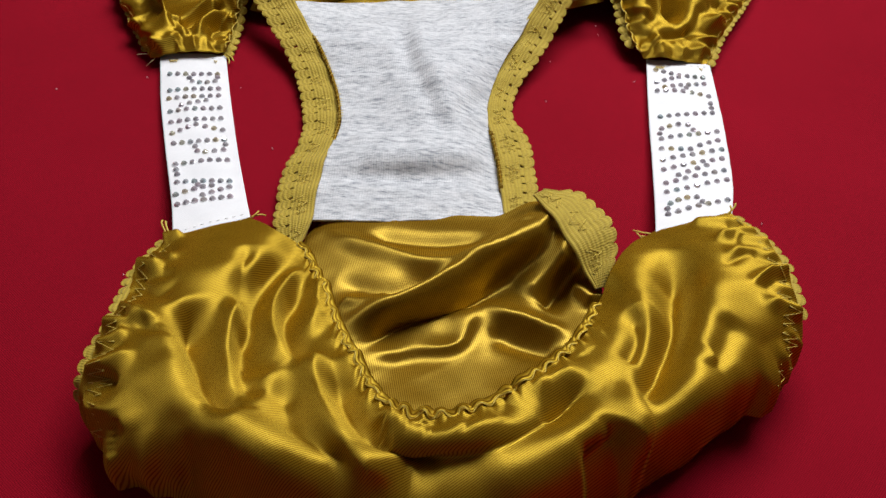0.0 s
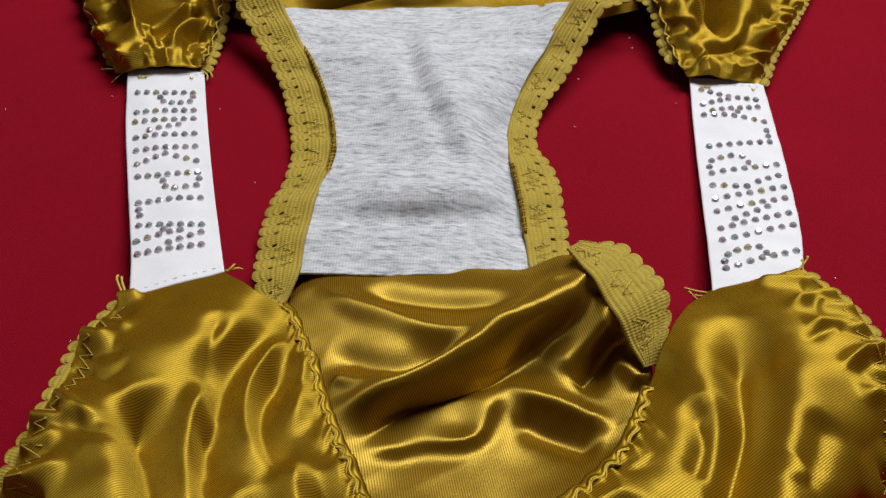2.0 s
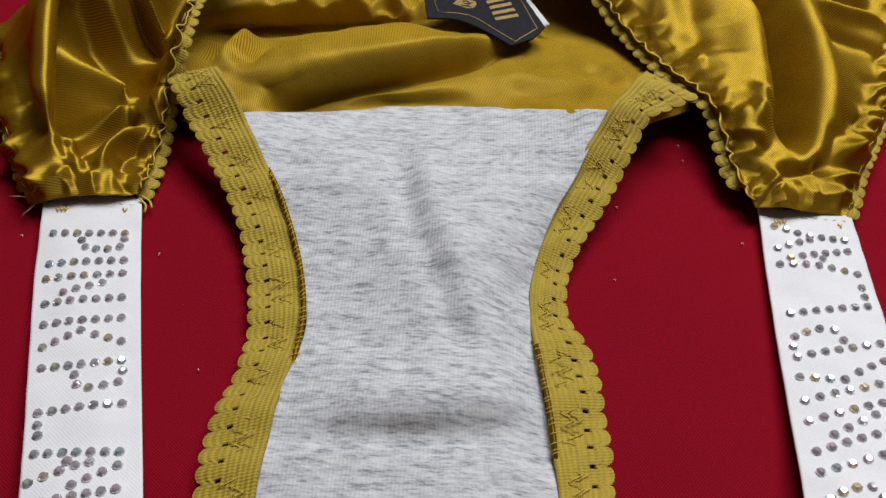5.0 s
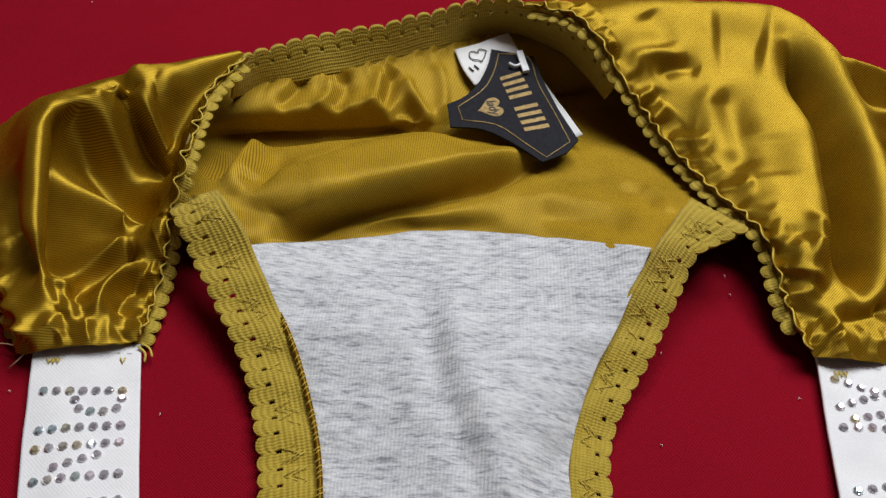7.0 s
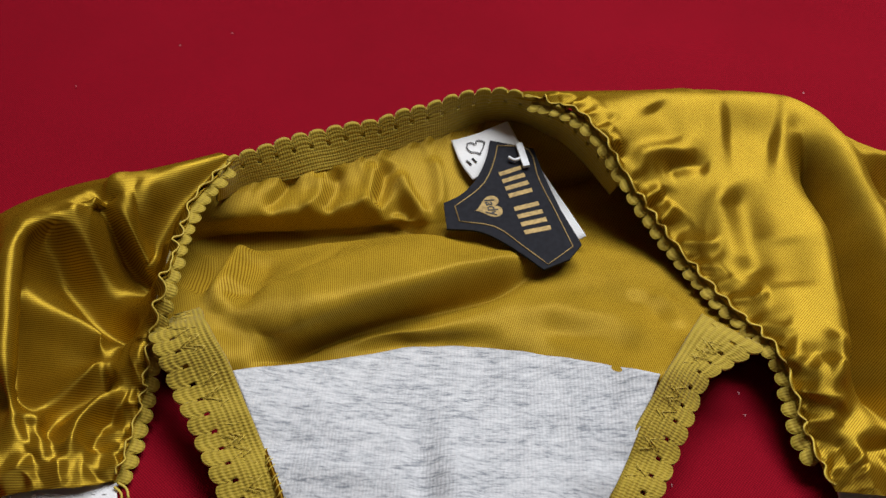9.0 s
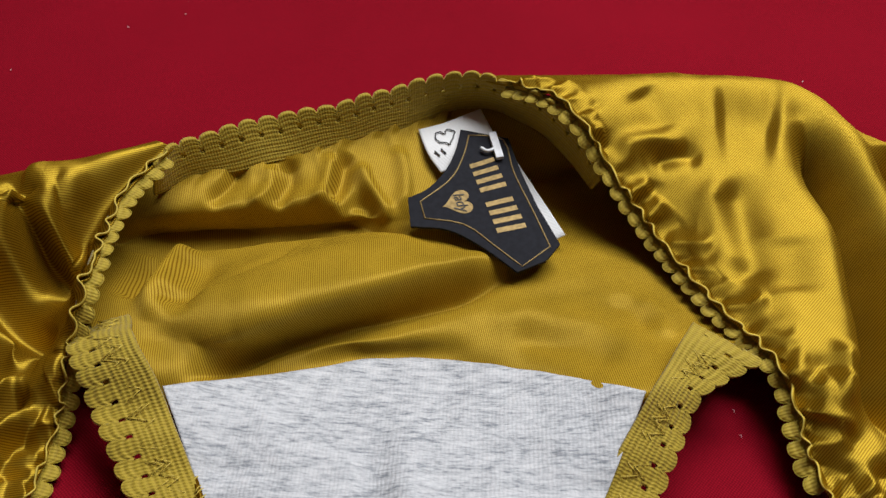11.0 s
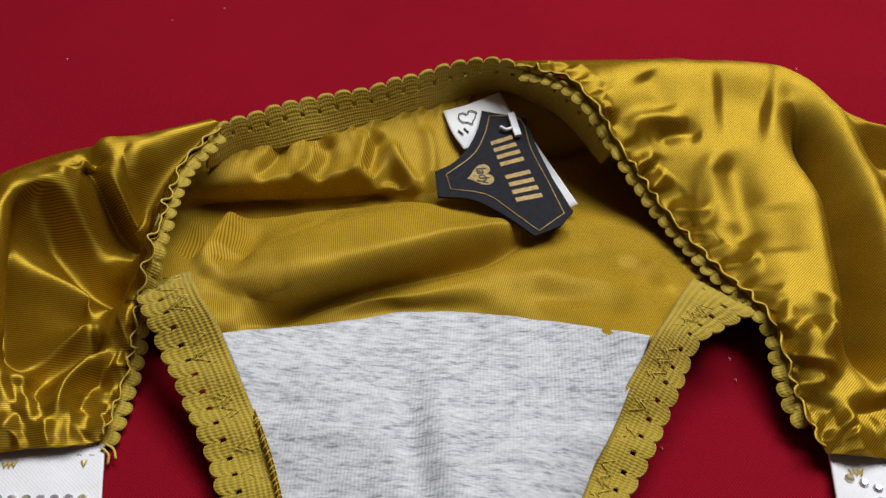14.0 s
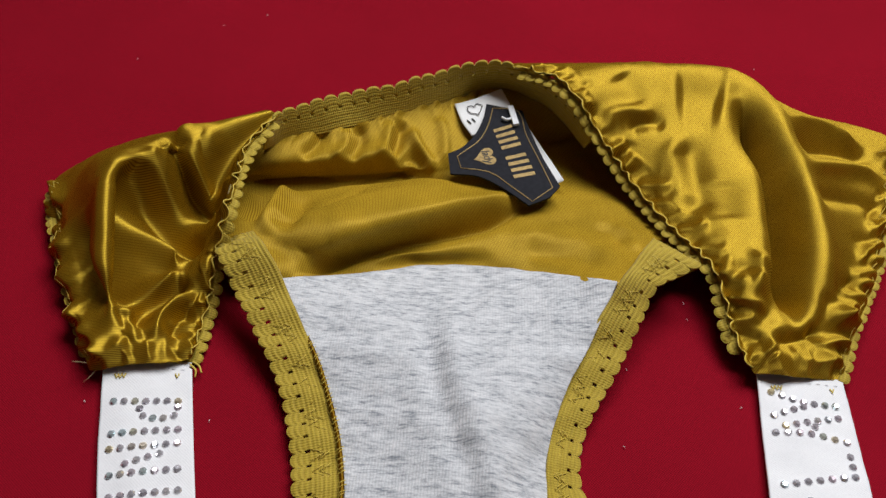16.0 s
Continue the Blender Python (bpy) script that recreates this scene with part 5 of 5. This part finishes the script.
loose_thread([(-0.075, 0.3669, 0.004), (-0.0723, 0.3658, 0.003), (-0.0707, 0.3629, 0.003)], 0.0006, THREAD)
loose_thread([(-0.0755, 0.3656, 0.004), (-0.0731, 0.3639, 0.003), (-0.0728, 0.3614, 0.002)], 0.0006, THREAD)

# ---- swing tag and labels ----
def flat_shape(name, outline, material, parent, thick=0.0006, label="", lift=0.0, closed=True):
    """A thin plate with the given outline, slightly domed by its corner heights."""
    o = np.asarray(outline, float) + (0, 0, lift)
    bm = bmesh.new()
    top = [bm.verts.new(p) for p in o]
    low = [bm.verts.new(p - (0, 0, thick)) for p in o]
    bm.faces.new(top)
    bm.faces.new(low[::-1])
    for k in range(len(o)):
        bm.faces.new((top[k], low[k], low[(k + 1) % len(o)], top[(k + 1) % len(o)]))
    bmesh.ops.triangulate(bm, faces=[f for f in bm.faces if len(f.verts) > 4])
    bmesh.ops.recalc_face_normals(bm, faces=bm.faces)
    me = bpy.data.meshes.new(name)
    bm.to_mesh(me)
    bm.free()
    me.materials.append(material)
    ob = new(name, me)
    if parent is not None:
        ob.parent = parent
        ob.matrix_parent_inverse = parent.matrix_basis.inverted()
    if label:
        ob["label"] = label
    return ob


tag_corners = np.asarray([(0.028, 0.5141, 0.019), (0.0142, 0.4691, 0.015), (0.0486, 0.4507, 0.017), (0.0615, 0.4608, 0.019), (0.0448, 0.5094, 0.021)])
tag_fit = np.linalg.lstsq(np.c_[tag_corners[:, :2], np.ones(5)], tag_corners[:, 2], rcond=None)[0]


def on_tag(points, lift=0.0):
    p = np.array(points, float)
    p[..., 2] = p[..., 0] * tag_fit[0] + p[..., 1] * tag_fit[1] + tag_fit[2] + lift
    return p


tag = tagged(new("swing_tag"), "black card swing tag with gold print lying inside", "tag")
tag.matrix_basis = Matrix.Translation((0.031, 0.485, 0.012))
side_1 = curve([(0.028, 0.5129, 0.02), (0.0269, 0.5031, 0.02), (0.0236, 0.4923, 0.019), (0.0185, 0.4846, 0.018), (0.0123, 0.4804, 0.017)], 14)
side_2 = curve([(0.0143, 0.4681, 0.016), (0.0262, 0.4667, 0.016), (0.0371, 0.4599, 0.017), (0.0485, 0.4498, 0.018)], 14)
side_3 = curve([(0.0571, 0.4542, 0.018), (0.0615, 0.4608, 0.019)], 4)
side_4 = curve([(0.0545, 0.4769, 0.021), (0.049, 0.4929, 0.022), (0.0447, 0.5082, 0.022)], 10)
flat_shape("card", on_tag(np.vstack([side_1, side_2, side_3, side_4])), CARD, tag, 0.0008)
foil = [np.vstack([curve([(0.031, 0.5098, 0.021), (0.0295, 0.4992, 0.021), (0.0257, 0.4886, 0.02), (0.0165, 0.4787, 0.018)], 10), curve([(0.0186, 0.4714, 0.0175), (0.0314, 0.4688, 0.0175), (0.0414, 0.4599, 0.0185), (0.0499, 0.4518, 0.019)], 10), [(0.0584, 0.4598, 0.02)], curve([(0.053, 0.475, 0.0215), (0.0467, 0.4921, 0.0225), (0.0427, 0.5077, 0.0225), (0.031, 0.5098, 0.021)], 12)])]
tube("printed_outline", [on_tag(foil[0], 0.0001)], 0.00028, GOLD_FOIL, tag, "thin gold line", 4)
row_start, row_end = np.array((0.0318, 0.4955, 0.022)), np.array((0.0425, 0.4640, 0.0195))
bar_start, bar_end = np.array((0.0080, 0.0035, 0.0)), np.array((0.0092, 0.0022, 0.0))
for k in range(8):
    f = (k + (0.75 if k > 3 else 0)) / 8.6
    a, across = row_start + (row_end - row_start) * f, bar_start + (bar_end - bar_start) * f
    d = (row_end - row_start) * 0.06
    flat_shape("printed_bar", on_tag([a, a + d, a + d + across, a + across], 0.00015), GOLD_FOIL, tag, 0.0002, "gold foil bar")
heart = []
hc, along, upward = np.array((0.0292, 0.4782, 0.019)), np.array((0.32, -0.95, 0)), np.array((0.95, 0.32, 0))
for k in range(36):
    g = 6.2832 * k / 36
    hxk, hyk = 16 * math.sin(g) ** 3, 13 * math.cos(g) - 5 * math.cos(2 * g) - 2 * math.cos(3 * g) - math.cos(4 * g)
    heart.append(hc + (along * hxk + upward * hyk) * 0.00033)
flat_shape("printed_heart", on_tag(heart, 0.00015), GOLD_FOIL, tag, 0.0002, "gold foil heart")
word = bpy.data.curves.new("printed_word", "FONT")
word.body, word.size, word.align_x, word.align_y, word.shear, word.extrude = "lady", 0.0052, "CENTER", "CENTER", 0.25, 0.00008
down = Vector(along)
face = Vector((-tag_fit[0], -tag_fit[1], 1)).normalized()
down = (down - face * down.dot(face)).normalized()
written = new("printed_word", word)
written.parent = tag
written.matrix_parent_inverse = tag.matrix_basis.inverted()
written.matrix_basis = Matrix.Translation(on_tag(hc + upward * 0.0005, 0.0003)) @ Matrix((down, face.cross(down), face)).transposed().to_4x4()
word.materials.append(INK)
bar = [(0.0378, 0.5088, 0), (0.0402, 0.5094, 0), (0.0432, 0.4972, 0), (0.0408, 0.4966, 0)]
flat_shape("plastic_fastener", on_tag(bar, 0.0022), PLASTIC, tag, 0.0012, "clear white plastic tag pin")
tube("fastener_neck", [on_tag(curve([(0.0412, 0.5024, 0), (0.0378, 0.5004, 0), (0.0354, 0.5020, 0)], 8), 0.0016)], 0.0006, PLASTIC, tag, "clear white plastic loop", 8)

label_a = [(0.013, 0.514, 0.017), (0.0173, 0.5034, 0.015), (0.0223, 0.4968, 0.013)]
label_b = [(0.0232, 0.517, 0.019), (0.0277, 0.5081, 0.017), (0.0311, 0.5018, 0.015)]
label_c = [(0.0346, 0.5246, 0.02), (0.0393, 0.5131, 0.019), (0.0426, 0.5051, 0.017)]
care_label, CARE = cloth("care_label", (label_a, label_b, label_c), (30, 30), LABEL, panties, [], [], 0.0001, "small white satin care label", 25, 0.0004)
ring = [on_cloth(CARE, 0.36 + 0.16 * math.sin(g) ** 3, 0.30 - 0.011 * (13 * math.cos(g) - 5 * math.cos(2 * g) - 2 * math.cos(3 * g) - math.cos(4 * g))) + (0, 0, 0.0005) for g in np.linspace(0.3, 6.0, 26)]
tube("printed_mark", [ring], 0.00022, INK, care_label, sides=4)
tube("printed_mark", [np.linspace(on_cloth(CARE, v, 0.52) + (0, 0, 0.0005), on_cloth(CARE, v + 0.05, 0.66) + (0, 0, 0.0005), 3) for v in (0.10, 0.2, 0.62)], 0.0003, INK, care_label, sides=4)
tail_a = [(0.0436, 0.5008, 0.017), (0.0498, 0.4919, 0.014), (0.0611, 0.4679, 0.014)]
tail_b = [(0.0465, 0.504, 0.017), (0.0525, 0.4939, 0.015), (0.0639, 0.469, 0.015)]
cloth("care_label", (tail_a, tail_b), (24, 8), LABEL, panties, [], [], 0.0001, "end of a white satin label", 27, 0.0004)

# ---- lint on the cloth ----
lint = []
for x, y in [(-0.1163, 0.5884), (-0.0951, 0.6008), (-0.1536, 0.5529), (0.1687, 0.5815), (0.1141, 0.4073), (0.1133, 0.4156)] + [(-0.1096, 0.3481), (-0.0637, 0.3441), (0.0878, 0.3805), (0.085, 0.347), (0.1299, 0.3677)] + [(-0.1502, 0.3348), (0.1743, 0.2708), (-0.0855, 0.3247)] + [(-0.0398, 0.3009), (-0.0841, 0.221)]:
    h = random.random() * 3
    lint.append(np.array([(x, y, 0.0006), (x + 0.0006 * math.cos(h), y + 0.0006 * math.sin(h), 0.0009), (x + 0.0010 * math.cos(h + 0.6), y + 0.0010 * math.sin(h + 0.6), 0.0006)]))
tagged(tube("lint", lint, 0.00013, LINT, None, sides=4), "tiny white specks of lint on the red cloth", "lint", kind="stuff")
